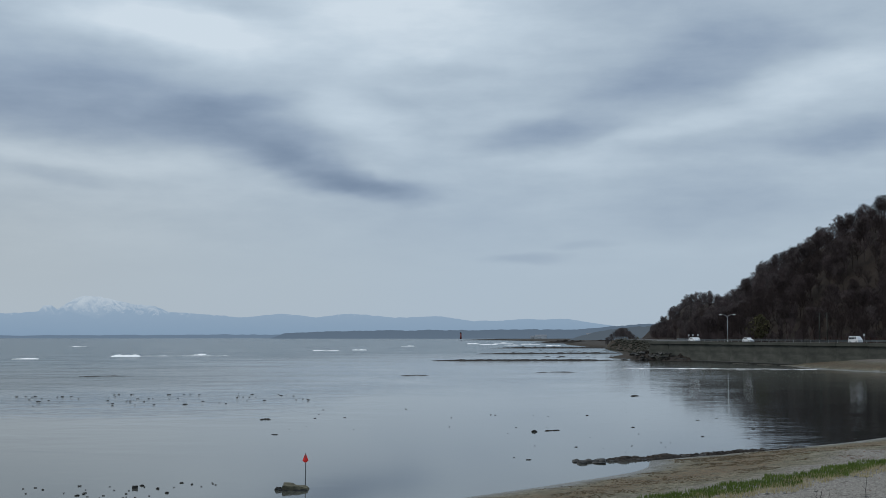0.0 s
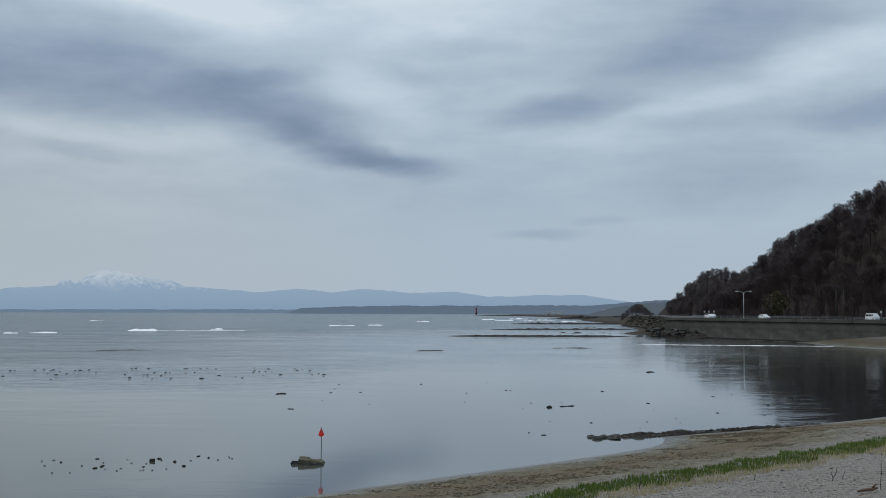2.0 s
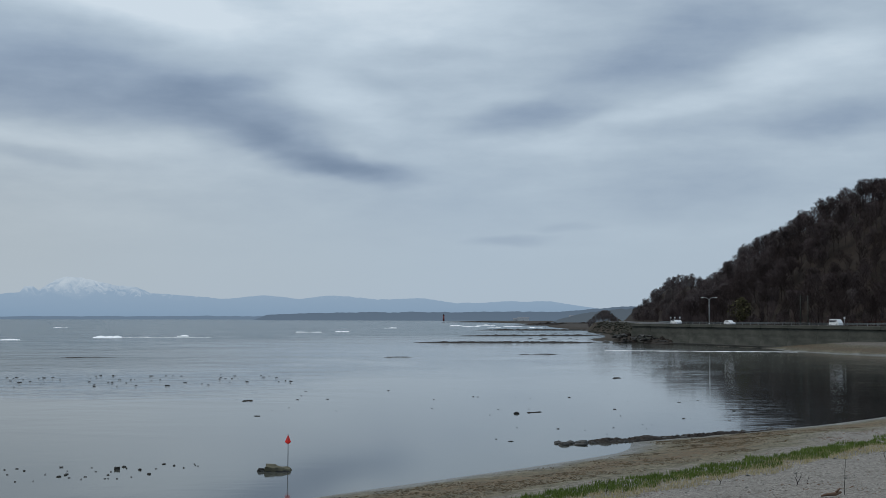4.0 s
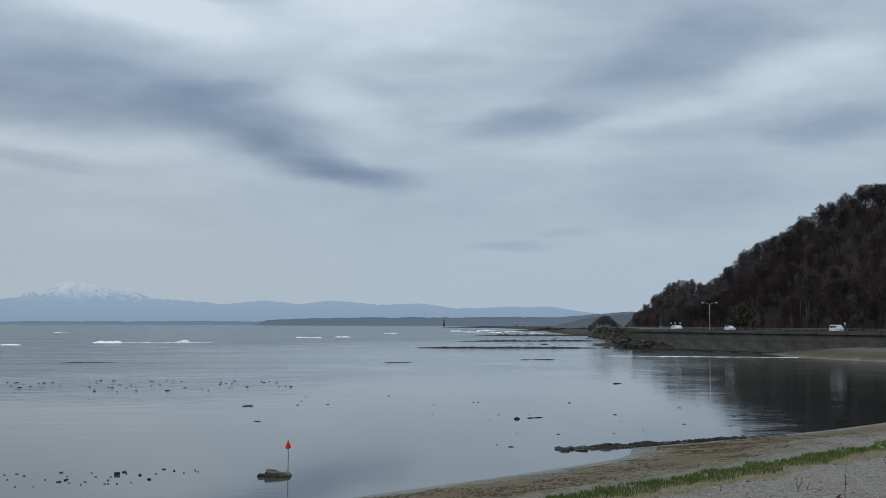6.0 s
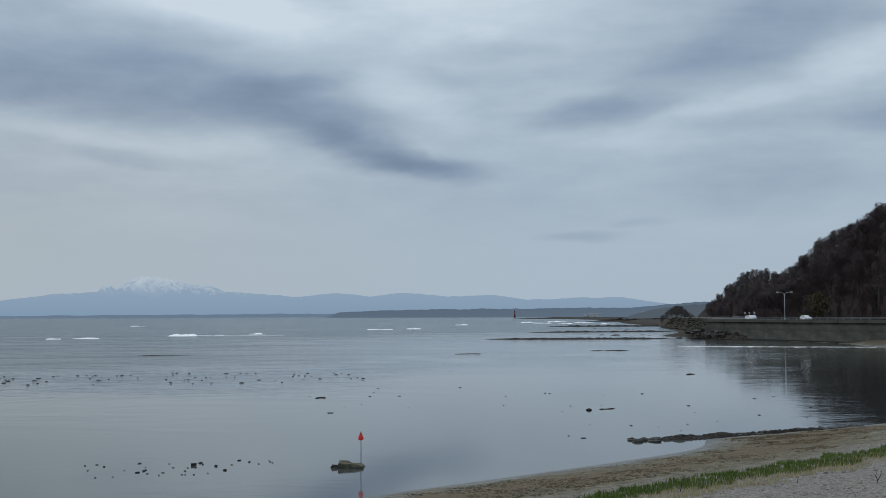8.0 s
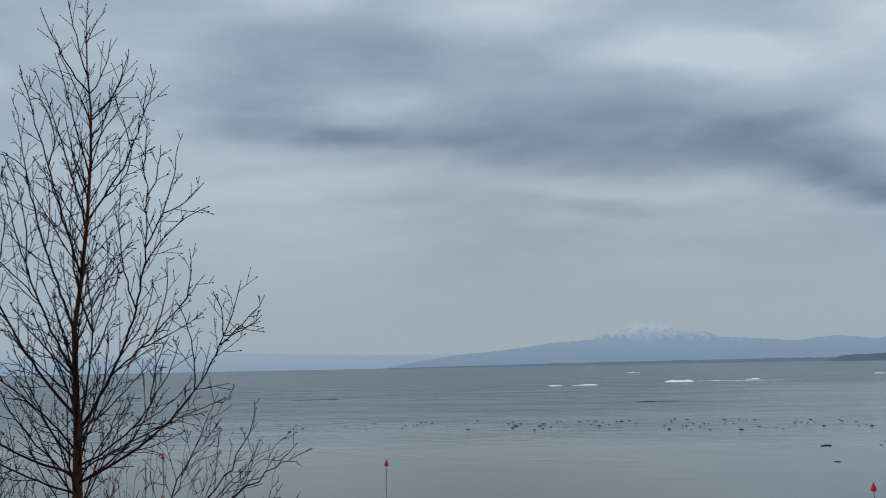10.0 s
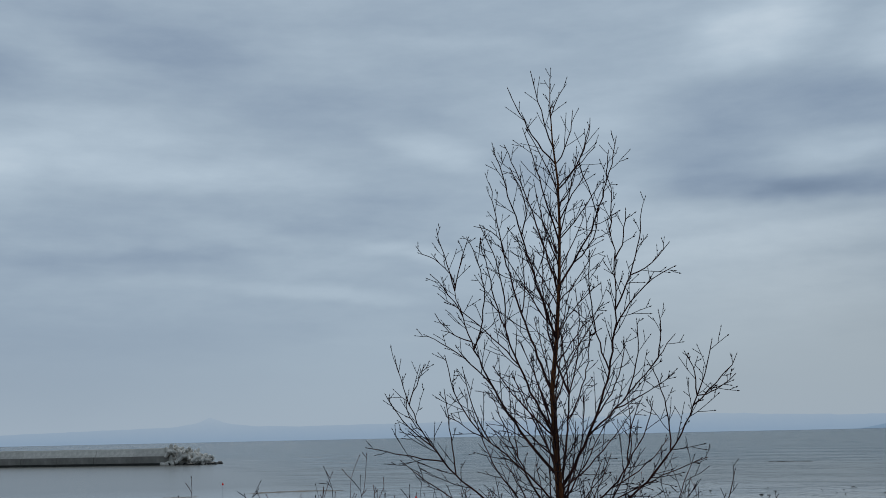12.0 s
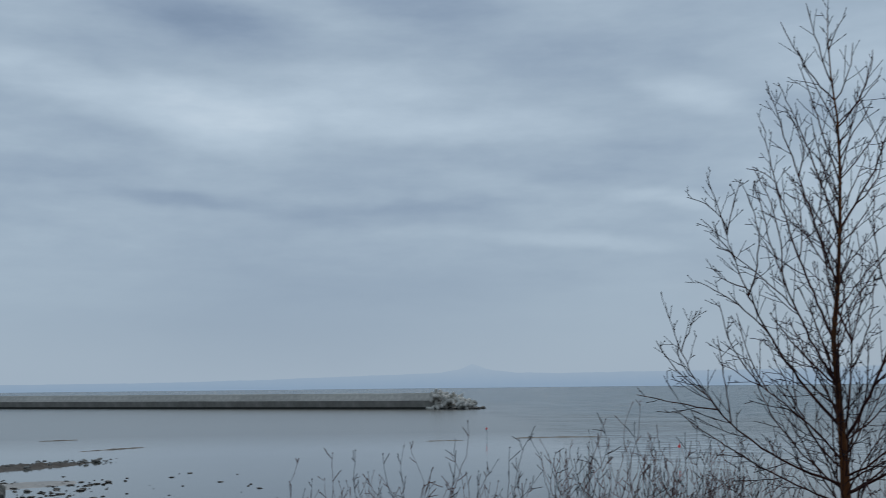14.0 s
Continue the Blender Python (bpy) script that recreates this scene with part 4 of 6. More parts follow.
joined("bare_woods", kinds + far_kinds, tones[2], MAT["shade_wood"], "reddish-brown leafless trees on the hillside, toned dark as if shaded", "woods")

bush_kinds = [bare_tree(40 + k, 3.2, 10, 7, 3, 0.6, 0.1) for k in range(3)]
spots = []
for i in range(420):
    s, n = rng.uniform(-150, 240), rng.uniform(20.5, 34)
    p = wall_point(s, n)
    if math.degrees(math.atan2(p.x, p.y)) < 10.1:
        continue
    spots.append((rng.randrange(3), p.x, p.y, hill_height(p.x, p.y) or 6.0, rng.uniform(0, 6.28), rng.uniform(0.6, 1.3)))
joined("roadside_scrub", bush_kinds, spots, MAT["wood_bark"], "brown leafless scrub at the foot of the hill", "scrub")


spots = []
for i in range(48):
    a, d = rng.uniform(-9.3, -7.8), rng.uniform(690, 770)
    p = polar(a, d)
    spots.append((7 + rng.randrange(5), p.x, p.y, 2.0 + 4.5 * math.sin(math.pi * (a + 9.3) / 1.5), rng.uniform(0, 6.28), rng.uniform(0.4, 0.6) + 0.3 * math.sin(math.pi * (a + 9.3) / 1.5)))
# the paler wood imitates haze over this far clump
joined("coastal_woods", kinds + far_kinds, spots, MAT["hazed_wood"], "dark clump of leafless trees on the low far coast", "woods")


def make_evergreen(s, n, high, wide, seed):
    """A dull green shrub tree: short trunk, limbs, and many small leaf clumps with gaps."""
    rng = random.Random(seed)
    p = wall_point(s, n)
    tree = thing("evergreen_tree", "dull olive-green bushy tree beside the road", "tree", at=(p.x, p.y, hill_height(p.x, p.y) or 6.0))
    v, f = bare_tree(seed, high, 8, 4, 0, 1.0)
    part("trunk", mesh_of("trunk", v, f), MAT["wood_bark"], tree)
    v, f = [], []
    for i in range(900):
        a, u = rng.uniform(0, 6.28), rng.random() ** 0.5
        zz = rng.random()
        r = wide * u * math.sin(math.pi * min(0.97, 0.12 + zz * 0.85)) * (0.8 + 0.3 * math.sin(a * 3 + seed))
        c = Vector((math.cos(a) * r, math.sin(a) * r, high * (0.15 + 0.85 * zz)))
        w = Vector((rng.uniform(-1, 1), rng.uniform(-1, 1), rng.uniform(-1, 1))).normalized() * rng.uniform(0.15, 0.4)
        w2 = w.orthogonal() * 0.7
        k = len(v)
        v += [c - w, c + w2, c + w, c - w2]
        f.append((k, k + 1, k + 2, k + 3))
    part("crown", mesh_of("crown", v, f), MAT["evergreen"], tree, "dull green leaf clumps")
    return tree


make_evergreen(-27, 23, 8.5, 4.6, 5)

# ---------------------------------------------------------------- far coast: houses, pier, lighthouse


def make_building(az, dist, wide, deep, high, roof, turn=0.0, label="pale low building on the far shore", z=2.0):
    p = polar(az, dist, z)
    b = thing("building", label, "building", at=p, turn=az + turn, group="far shore buildings")
    part("wall", box(bmesh.new(), -wide / 2, -deep / 2, 0, wide / 2, deep / 2, high), MAT["pale_wall"], b)
    v = [(-wide / 2 - 0.4, -deep / 2 - 0.4, high), (wide / 2 + 0.4, -deep / 2 - 0.4, high), (wide / 2 + 0.4, deep / 2 + 0.4, high), (-wide / 2 - 0.4, deep / 2 + 0.4, high),
         (-wide / 2 - 0.4, 0, high + roof), (wide / 2 + 0.4, 0, high + roof)]
    part("roof", mesh_of("roof", v, [(0, 1, 5, 4), (2, 3, 4, 5), (0, 4, 3), (1, 2, 5), (3, 2, 1, 0)]), MAT["roof"], b)
    part("door", box(bmesh.new(), -0.9, -deep / 2 - 0.06, 0, 0.9, -deep / 2 + 0.06, 2.4), MAT["roof"], b)
    return b


make_building(-4.7, 2300, 22, 12, 6, 2)
make_building(-4.35, 2310, 12, 10, 4, 2)
make_building(-7.05, 1700, 10, 8, 4, 2, z=6.0)
make_building(-7.75, 1650, 14, 9, 5, 2, z=7.0)
make_building(-8.05, 1660, 9, 8, 5, 3, z=6.0)


def lumpy_bar(name, pts, width, high, mat, label, category, seed, steps=60, cross=9, kind="", edge=0.6, cap=99.0):
    """A low, uneven bank of rock along a line, tapering at its ends and sides."""
    pts = [Vector(p) for p in pts]
    v, f = [], []
    total = sum((b - a).length for a, b in zip(pts, pts[1:]))
    for i in range(steps + 1):
        want = total * i / steps
        for a, b in zip(pts, pts[1:]):
            if want <= (b - a).length or b is pts[-1]:
                break
            want -= (b - a).length
        p = a + (b - a).normalized() * want
        way = (b - a).normalized()
        out = Vector((-way.y, way.x, 0))
        t = i / steps
        ends = min(1, t * 5, (1 - t) * 5)
        w = width * (0.45 + 0.55 * ends) * (1 + 0.5 * fbm(t * total * 0.06, seed, 1))
        for k in range(cross):
            u = 2 * k / (cross - 1) - 1
            q = p + out * (u * w / 2)
            h = (1 - abs(u) ** 1.6) * ends ** 0.7
            n = 0.55 + edge * fbm(q.x * 0.5, q.y * 0.5, seed, 4) + 0.5 * edge * fbm(q.x * 1.9, q.y * 1.9, seed, 3) + 0.45 * edge * fbm(q.x * 4.7, q.y * 4.7, seed, 2)
            v.append((q.x, q.y, p.z - 0.12 + (0.10 + min(cap, high * max(0.05, n) * 1.5)) * h))
    for i in range(steps):
        for k in range(cross - 1):
            a = i * cross + k
            f.append((a, a + cross, a + cross + 1, a + 1))
    return solo(name, mesh_of(name, v, f), mat, label, category, kind=kind)


lumpy_bar("breakwater_mole", [polar(-0.7, 2150, 0), polar(-3.5, 2050, 0), polar(-6.5, 1900, 0), polar(-8.5, 1700, 0)], 22, 3.2, MAT["reef"], "low dark rubble mole on the far shore", "mole", 3, 120, edge=0.12)
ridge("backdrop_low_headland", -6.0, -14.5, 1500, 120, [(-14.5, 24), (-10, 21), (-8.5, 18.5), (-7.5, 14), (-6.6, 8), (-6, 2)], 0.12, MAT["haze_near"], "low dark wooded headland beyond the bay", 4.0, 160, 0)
lumpy_bar("knoll", [polar(-7.8, 850, 0.5), polar(-9.2, 850, 0.5), polar(-10.6, 850, 0.5)], 90, 6.0, MAT["evergreen"], "low dark green knoll on the coast", "knoll", 71, 40, 11, edge=0.3)
tower = thing("lighthouse", "small red harbour lighthouse at the end of the mole", "lighthouse", at=polar(-0.86, 2150, 2.0))
part("tower", rod("tower", [(0, 0, 0), (0, 0, 10)], [1.9, 1.3], 12), MAT["red_paint"], tower)
part("gallery", rod("gallery", [(0, 0, 10), (0, 0, 10.6)], [2.0, 2.0], 12), MAT["red_paint"], tower)
part("lantern", rod("lantern", [(0, 0, 10.6), (0, 0, 12.4), (0, 0, 13.2)], [1.0, 1.0, 0.2], 10), MAT["glass"], tower, "dark glazed lantern")

# ---------------------------------------------------------------- concrete breakwater
BW0, BW1 = Vector((-363.5, 202.5, 0)), Vector((-559, 91, 0))


def make_tetrapod():
    v, f = [], []
    for way in ((0, 0, 1), (0.943, 0, -0.333), (-0.471, 0.816, -0.333), (-0.471, -0.816, -0.333)):
        w = Vector(way)
        tube(v, f, [w * -0.1, w * 1.1, w * 1.95, w * 2.12], [0.80, 0.64, 0.50, 0.38], 9)
    me = mesh_of("tetrapod", v, f, False)
    me.materials.append(MAT["tetrapod"])
    return me


def make_breakwater():
    way = (BW1 - BW0).normalized()
    turn = math.degrees(math.atan2(way.y, way.x))
    bw = thing("breakwater", "grey concrete breakwater with a raised parapet, weedy at the waterline", "breakwater", at=BW0, turn=turn)
    rng = random.Random(2)
    step = 15.0
    # land side of the breakwater is at +y in its own axes
    low = bm_mesh("caisson", box(bmesh.new(), 0.03, -9.0, 0.7, step - 0.03, 0.0, 3.0, 0.08))
    low.materials.append(MAT["mid_concrete"])
    foot = bm_mesh("footing", box(bmesh.new(), 0.0, -9.1, -2.5, step, 0.12, 0.7, 0.05))
    foot.materials.append(MAT["wet_foot"])
    v = [(0.03, -1.0, 3.0), (step - 0.03, -1.0, 3.0), (step - 0.03, -6, 3.0), (0.03, -6, 3.0), (0.03, -2.0, 5.6), (step - 0.03, -2.0, 5.6), (step - 0.03, -5.6, 5.6), (0.03, -5.6, 5.6)]
    top = mesh_of("parapet", v, [(0, 4, 5, 1), (1, 5, 6, 2), (2, 6, 7, 3), (3, 7, 4, 0), (4, 7, 6, 5), (0, 1, 2, 3)])
    top.materials.append(MAT["tetrapod"])
    for i in range(26):
        jog = rng.uniform(-0.05, 0.05)
        part("caisson", low, None, bw, m=pose(i * step, jog, 0))
        part("footing", foot, None, bw, "black weedy foot", m=pose(i * step, jog, 0))
        part("parapet", top, None, bw, "pale sloping parapet", m=pose(i * step, jog, rng.uniform(-0.05, 0.05)))
    return bw, way


bw, bw_way = make_breakwater()
BW_SEAWARD = Vector((-bw_way.y, bw_way.x, 0))
if BW_SEAWARD.dot(Vector((0, 1, 0))) < 0:
    BW_SEAWARD = -BW_SEAWARD
tetra = make_tetrapod()
rng = random.Random(8)
for i in range(64):
    u = rng.random() ** 1.2
    off = u * 13.5 - 2.0
    top = 5.0 * (1 - max(0, off) / 15.5) ** 0.8 + 0.2
    z = rng.uniform(-0.4, top)
    across = rng.uniform(-1.5, 10.0)
    p = BW0 - bw_way * off + BW_SEAWARD * across + Vector((0, 0, z))
    solo("tetrapod", tetra, None, "weathered pale concrete tetrapod heaped at the breakwater's end", "tetrapod",
         pose(p.x, p.y, p.z, rng.uniform(0, 360), rng.uniform(0, 360), rng.uniform(0, 360)), group="tetrapods at the breakwater head")
for i in range(26):
    p = BW0 - bw_way * rng.uniform(0, 16) + BW_SEAWARD * rng.uniform(-2, 9)
    solo("rock", stone_mesh("rock", i, rng.uniform(0.7, 1.6), rng.uniform(0.7, 1.4), rng.uniform(0.5, 0.9)), MAT["rock"], "black wet rock at the foot of the breakwater", "rock", pose(p.x, p.y, 0.1, 0, 0, rng.uniform(0, 360)), group="rocks at the breakwater foot")

# ---------------------------------------------------------------- rocks, reefs and weed in the shallows
rocks = [stone_mesh("rock", 50 + k, 1, random.Random(k).uniform(0.45, 0.8), random.Random(k + 9).uniform(0.28, 0.5), 0.8, 2) for k in range(8)]
for r in rocks:
    r.materials.append(MAT["rock"])
rock_kinds = [(np.array([tuple(v.co) for v in r.vertices]), np.array([tuple(p.vertices) for p in r.polygons])) for r in rocks]


def scatter(count, az, dist, size, label, seed, flat=1.0, group="rocks in the shallows", slant=0.0, power=1.0, stuff=""):
    rng = random.Random(seed)
    spots = []
    for i in range(count):
        u = rng.random()
        p = polar(az[0] + (az[1] - az[0]) * u, dist[0] + (dist[1] - dist[0]) * rng.random() + slant * u, 0)
        k = size[0] + (size[1] - size[0]) * rng.random() ** power
        if stuff:
            spots.append((rng.randrange(len(rock_kinds)), p.x, p.y, 0.02, rng.uniform(0, 6.28), k))
            continue
        m = pose(p.x, p.y, 0.02, 0, 0, rng.uniform(0, 360)) @ Matrix.Diagonal((k, k, k * flat, 1))
        solo("rock", rng.choice(rocks), None, label, "rock", m, group)
    if stuff:
        joined(stuff, [(v * np.array((1, 1, flat)), f) for v, f in rock_kinds], spots, MAT["rock"], label, "rocks")


scatter(34, (10.5, 19.6), (61.5, 67), (0.05, 0.14), "small dark wet rock in shallow water", 1, 1.0, power=2.0)
# the next two rows are swimming birds, stood in for by flattened rocks
scatter(78, (6.0, 24), (143, 170), (0.11, 0.30), "many small dark birds on the calm water, built as rock shapes", 2, 0.55, power=1.6, stuff="rock_tips")
scatter(34, (24, 38), (150, 175), (0.11, 0.30), "many small dark birds on the calm water, built as rock shapes", 3, 0.55, power=1.6, stuff="rock_tips")
scatter(40, (-15, 9), (95, 135), (0.06, 0.22), "small dark rock tip in shallow water", 4, 0.5, power=2.0)
scatter(14, (-12, -3), (72, 92), (0.05, 0.16), "small dark rock tip in shallow water", 5, 0.6, power=1.8)
scatter(40, (69, 83), (88, 118), (0.05, 0.26), "dark wet rock by the stony bar", 6, 0.8, power=1.8)
scatter(60, (-10.5, -3), (420, 800), (0.3, 1.3), "dark reef rocks showing above the sea", 7, 0.5, power=1.6, stuff="reef_rocks")
scatter(44, (-11.5, -8.6), (392, 440), (0.5, 1.5), "grey boulder at the end of the sea wall", 8, 0.9, "boulders below the headland", power=1.2)
scatter(12, (25, 33), (60, 67), (0.06, 0.18), "small dark wet rock in shallow water", 9, 0.8)

for k, (s0, n0, s1, n1, w, h) in enumerate(((-26, -2.5, 30, 0, 9, 2.0), (-4, -4, 34, -2, 10, 2.2))):
    lumpy_bar("rubble_mound", [wall_point(s0, n0, 0.2), wall_point(s1, n1, 0.2)], w, h, MAT["reef"], "dark heap of boulders at the end of the sea wall", "rubble", 40 + k, 60, 17, edge=0.55)
rng = random.Random(55)
for i in range(110):
    p = wall_point(rng.uniform(-22, 44), rng.uniform(-7, 8))
    k = rng.uniform(0.5, 1.5)
    solo("boulder", rng.choice(rocks), None, "dark grey boulder heaped by the sea wall", "boulder", pose(p.x, p.y, rng.uniform(0.2, 2.6), 0, 0, rng.uniform(0, 360)) @ Matrix.Diagonal((k, k, k, 1)), "boulders below the headland")

small_rocks = [stone_mesh("rock", 150 + k, 1, 0.7, 0.45, 0.8, 1) for k in range(6)]
small_kinds = [(np.array([tuple(v.co) for v in r.vertices]), np.array([tuple(p.vertices) for p in r.polygons])) for r in small_rocks]
spots = []
for i in range(1300):
    p = wall_point(3 + 290 * rng.random() ** 1.1, rng.uniform(-4.5, 3.6))
    d = float(inland_distance(np.array([p.x]), np.array([p.y]))[0])
    spots.append((rng.randrange(len(small_kinds)), p.x, p.y, land_height(p.x, p.y, d), rng.uniform(0, 6.28), 0.4 + 1.1 * rng.random() ** 2))
joined("rubble_slope", small_kinds, spots, MAT["dark_stone"], "dark grey broken rocks covering the road embankment", "rubble")


def block_rock():
    bm = box(bmesh.new(), -0.14, -0.12, -0.15, 0.14, 0.12, 0.12, 0.02)
    bmesh.ops.subdivide_edges(bm, edges=list(bm.edges), cuts=2, use_grid_fill=True)
    for v in bm.verts:
        v.co += noise.noise_vector(v.co * 6.0) * 0.035
    return bm


big = solo("rock", block_rock(), MAT["rock"], "squarish black rock standing in shallow water", "rock", pose(-16.1, 63.2, 0.02, 3, 4, 20), "rocks in the shallows")
solo("rock", stone_mesh("rock", 78, 0.24, 0.2, 0.12, 0.6), MAT["rock"], "low black rock draped with weed", "rock", pose(7.7, 100.0, 0.05, 0, 0, 20), "rocks in the shallows")
lumpy_bar("weed_raft", [(8.5, 100.7, 0.05), (10.2, 101.8, 0.05)], 0.3, 0.05, MAT["reef"], "dark floating weed raft on calm water", "seaweed", 6, 14, 5)

lumpy_bar("reef_ledge", [(8.9, 76.0, 0.07), (13, 78.0, 0.07), (18, 80.2, 0.07), (25.5, 84.6, 0.10)], 2.0, 0.19, MAT["reef"], "dark weedy rock ledge at the water's edge", "reef", 9, 200, 11, edge=1.1, cap=0.26)
rng = random.Random(66)
spots = []
for i in range(300):
    u = rng.random()
    spots.append((rng.randrange(len(rock_kinds)), 8.6 + 17.4 * u + rng.gauss(0, 0.25), 76.0 + 8.8 * u + rng.gauss(0, 0.35), -0.01 + 0.06 * u, rng.uniform(0, 6.28), 0.08 + 0.34 * rng.random() ** 2))
joined("ledge_rocks", rock_kinds, spots, MAT["rock"], "broken dark rocks along the weedy ledge", "rocks")
lumpy_bar("reef_ledge", [polar(0.6, 383, 0.1), polar(-3, 380, 0.1), polar(-8.3, 392, 0.1)], 6, 0.42, MAT["reef"], "long low brown reef across the bay", "reef", 12, 160, 9)
lumpy_bar("reef_ledge", [polar(-1.5, 520, 0.1), polar(-5, 530, 0.1), polar(-8.6, 545, 0.1)], 6, 0.45, MAT["reef"], "long low brown reef across the bay", "reef", 13, 120, 9)
lumpy_bar("reef_ledge", [polar(-2.3, 760, 0.1), polar(-5, 765, 0.1), polar(-8.8, 780, 0.1)], 12, 0.8, MAT["reef"], "long low brown reef across the bay", "reef", 14, 120, 9)
lumpy_bar("reef_ledge", [polar(-4.5, 1300, 0.1), polar(-7.5, 1250, 0.1), polar(-9.5, 1150, 0.1)], 60, 2.6, MAT["reef"], "low brown foreshore below the headland", "reef", 15, 120, 9)
lumpy_bar("reef_ledge", [polar(32.2, 66, 0.03), polar(29.5, 65, 0.03), polar(26.8, 63.6, 0.03)], 0.8, 0.10, MAT["reef"], "thin dark rock ledge in shallow water", "reef", 16, 60, 7)
lumpy_bar("reef_ledge", [polar(40.5, 66, 0.03), polar(35.2, 66, 0.03)], 0.8, 0.12, MAT["reef"], "thin dark rock ledge in shallow water", "reef", 18, 50, 7)
lumpy_bar("reef_ledge", [polar(26.6, 68.4, 0.0), polar(23.4, 66.5, 0.03)], 0.9, 0.10, MAT["reef"], "thin dark rock ledge in shallow water", "reef", 17, 40, 7)
lumpy_bar("reef_ledge", [polar(57.6, 183, 0.08), polar(55.2, 186, 0.08), polar(52.5, 186, 0.08)], 1.0, 0.06, MAT["rock"], "thin dark rock ledge in calm water", "reef", 19, 60, 7)
lumpy_bar("reef_ledge", [polar(61.5, 176, 0.05), polar(59.4, 178, 0.05)], 1.0, 0.07, MAT["rock"], "thin dark rock ledge in calm water", "reef", 20, 40, 7)
lumpy_bar("sand_bank", [(112, 352, 1.2), (130, 358, 1.6), (150, 352, 2.0), (172, 338, 2.2)], 12, 1.2, MAT["pale_sand"], "pale dry sand bank below the sea wall", "sand", 27, 60, 9, edge=0.2)
lumpy_bar("stony_bar", [polar(86, 124, 0.1), polar(81, 131, 0.1), polar(76.8, 140, 0.05)], 6, 0.22, MAT["reef"], "low dark bar of stones in the shallows", "stone bar", 21, 60, 9)
for k, (a0, a1, d0, d1) in enumerate(((79.3, 77.2, 199, 202), (77.6, 74.3, 163, 172))):
    lumpy_bar("reef_ledge", [polar(a0, d0, 0.06), polar(a1, d1, 0.06)], 0.6, 0.07, MAT["rock"], "thin dark rock ledge in calm water", "reef", 30 + k, 30, 5)
for k, (a0, a1, dist, w) in enumerate(((17.2, 14.3, 243, 1.2), (2.1, 0.5, 240, 1.4), (-4.3, -6.6, 262, 1.2), (-9.0, -9.4, 160, 0.9), (8.7, 8.1, 115, 0.5), (33.4, 30.8, 300, 1.0))):
    lumpy_bar("reef_ledge", [polar(a0, dist, 0.04), polar((a0 + a1) / 2, dist * 1.01, 0.05), polar(a1, dist * 1.005, 0.04)], w, 0.10, MAT["reef"], "thin dark rock ledge awash in calm water", "reef", 60 + k, 40, 5)
lumpy_bar("mud_shoal", [polar(84, 106, 0.10), polar(80, 108, 0.08), polar(77.2, 112, 0.05)], 9, 0.05, MAT["mud"], "pale wet mud shoal between the rocks", "mud bank", 22, 50, 9)
scatter(170, (76, 84), (86, 112), (0.06, 0.40), "dark wet rock by the stony bar", 16, 0.8, power=1.8)
rng = random.Random(31)
grey = [stone_mesh("stone", 90 + k, 1, 0.8, 0.6, 0.5, 2) for k in range(6)]
for g in grey:
    g.materials.append(MAT["grey_stone"])
for i in range(280):
    u = rng.random()
    c = polar(85 - 8.5 * u, 125 + 15.5 * u, 0)
    k = 0.07 + 0.24 * rng.random() ** 2
    solo("stone", rng.choice(grey), None, "rounded grey stone on the stony bar", "stone", pose(c.x + rng.gauss(0, 1.3), c.y + rng.gauss(0, 1.3), rng.uniform(0.03, 0.22), 0, 0, rng.uniform(0, 360)) @ Matrix.Diagonal((k, k, k, 1)), "stones of the bar")
c = polar(81.6, 93, 0)
solo("boulder", stone_mesh("boulder", 5, 2.2, 1.8, 1.5, 0.25, 3), MAT["grey_stone"], "large rounded dark grey boulder in the shallows", "boulder", pose(c.x, c.y, 0.2))


# ---------------------------------------------------------------- marker flags
def make_flag(high=1.85):
    flag = thing("marker_flag", "thin dark pole with a small red pennant standing in the water", "marker flag", group="marker flags in the shallows")
    part("pole", rod("pole", [(0, 0, -0.6), (0.01, 0, high * 0.5), (0, 0, high)], [0.022, 0.02, 0.016], 6), MAT["pole"], flag)
    v, f = [], []
    n = 10
    outline = [(0.0, 0.015), (0.62, 0.16), (0.8, 0.20), (1.0, 0.07)]
    for i in range(n + 1):
        t = i / n
        w = np.interp(t, [a for a, _ in outline], [b for _, b in outline])
        z = high - 0.04 - 0.46 * t
        for x, y in ((-w * 0.8, 0.03), (0, -0.025), (w * 0.8, 0.035)):
            v.append((x, y + 0.02 * math.sin(t * 5), z))
    for i in range(n):
        for k in range(2):
            a = i * 3 + k
            f.append((a, a + 1, a + 4, a + 3))
    me = mesh_of("pennant", v + [(x, y + 0.012, z) for x, y, z in v], f + [tuple(q + len(v) for q in reversed(p)) for p in f])
    part("pennant", me, MAT["red_cloth"], flag, "red cloth pennant")
    return flag


def slab_rock(wide, deep, tall, low):
    """A wedge of rock with a flat, sloping top and broken sides."""
    bm = box(bmesh.new(), -wide, -deep, -0.3, wide, deep, 0.0)
    bmesh.ops.subdivide_edges(bm, edges=list(bm.edges), cuts=5, use_grid_fill=True)
    for v in bm.verts:
        t = (v.co.x + wide) / (2 * wide)
        up = (v.co.z + 0.3) / 0.3
        v.co.z = -0.25 + up * (0.25 + tall + (low - tall) * t)
        shrink = 1.0 - 0.22 * up
        v.co.x, v.co.y = v.co.x * shrink - 0.08 * up, v.co.y * shrink
        v.co += noise.noise_vector(v.co * 2.3 + Vector((3, 1, 0))) * 0.09 + noise.noise_vector(v.co * 7.0) * 0.03
    return bm


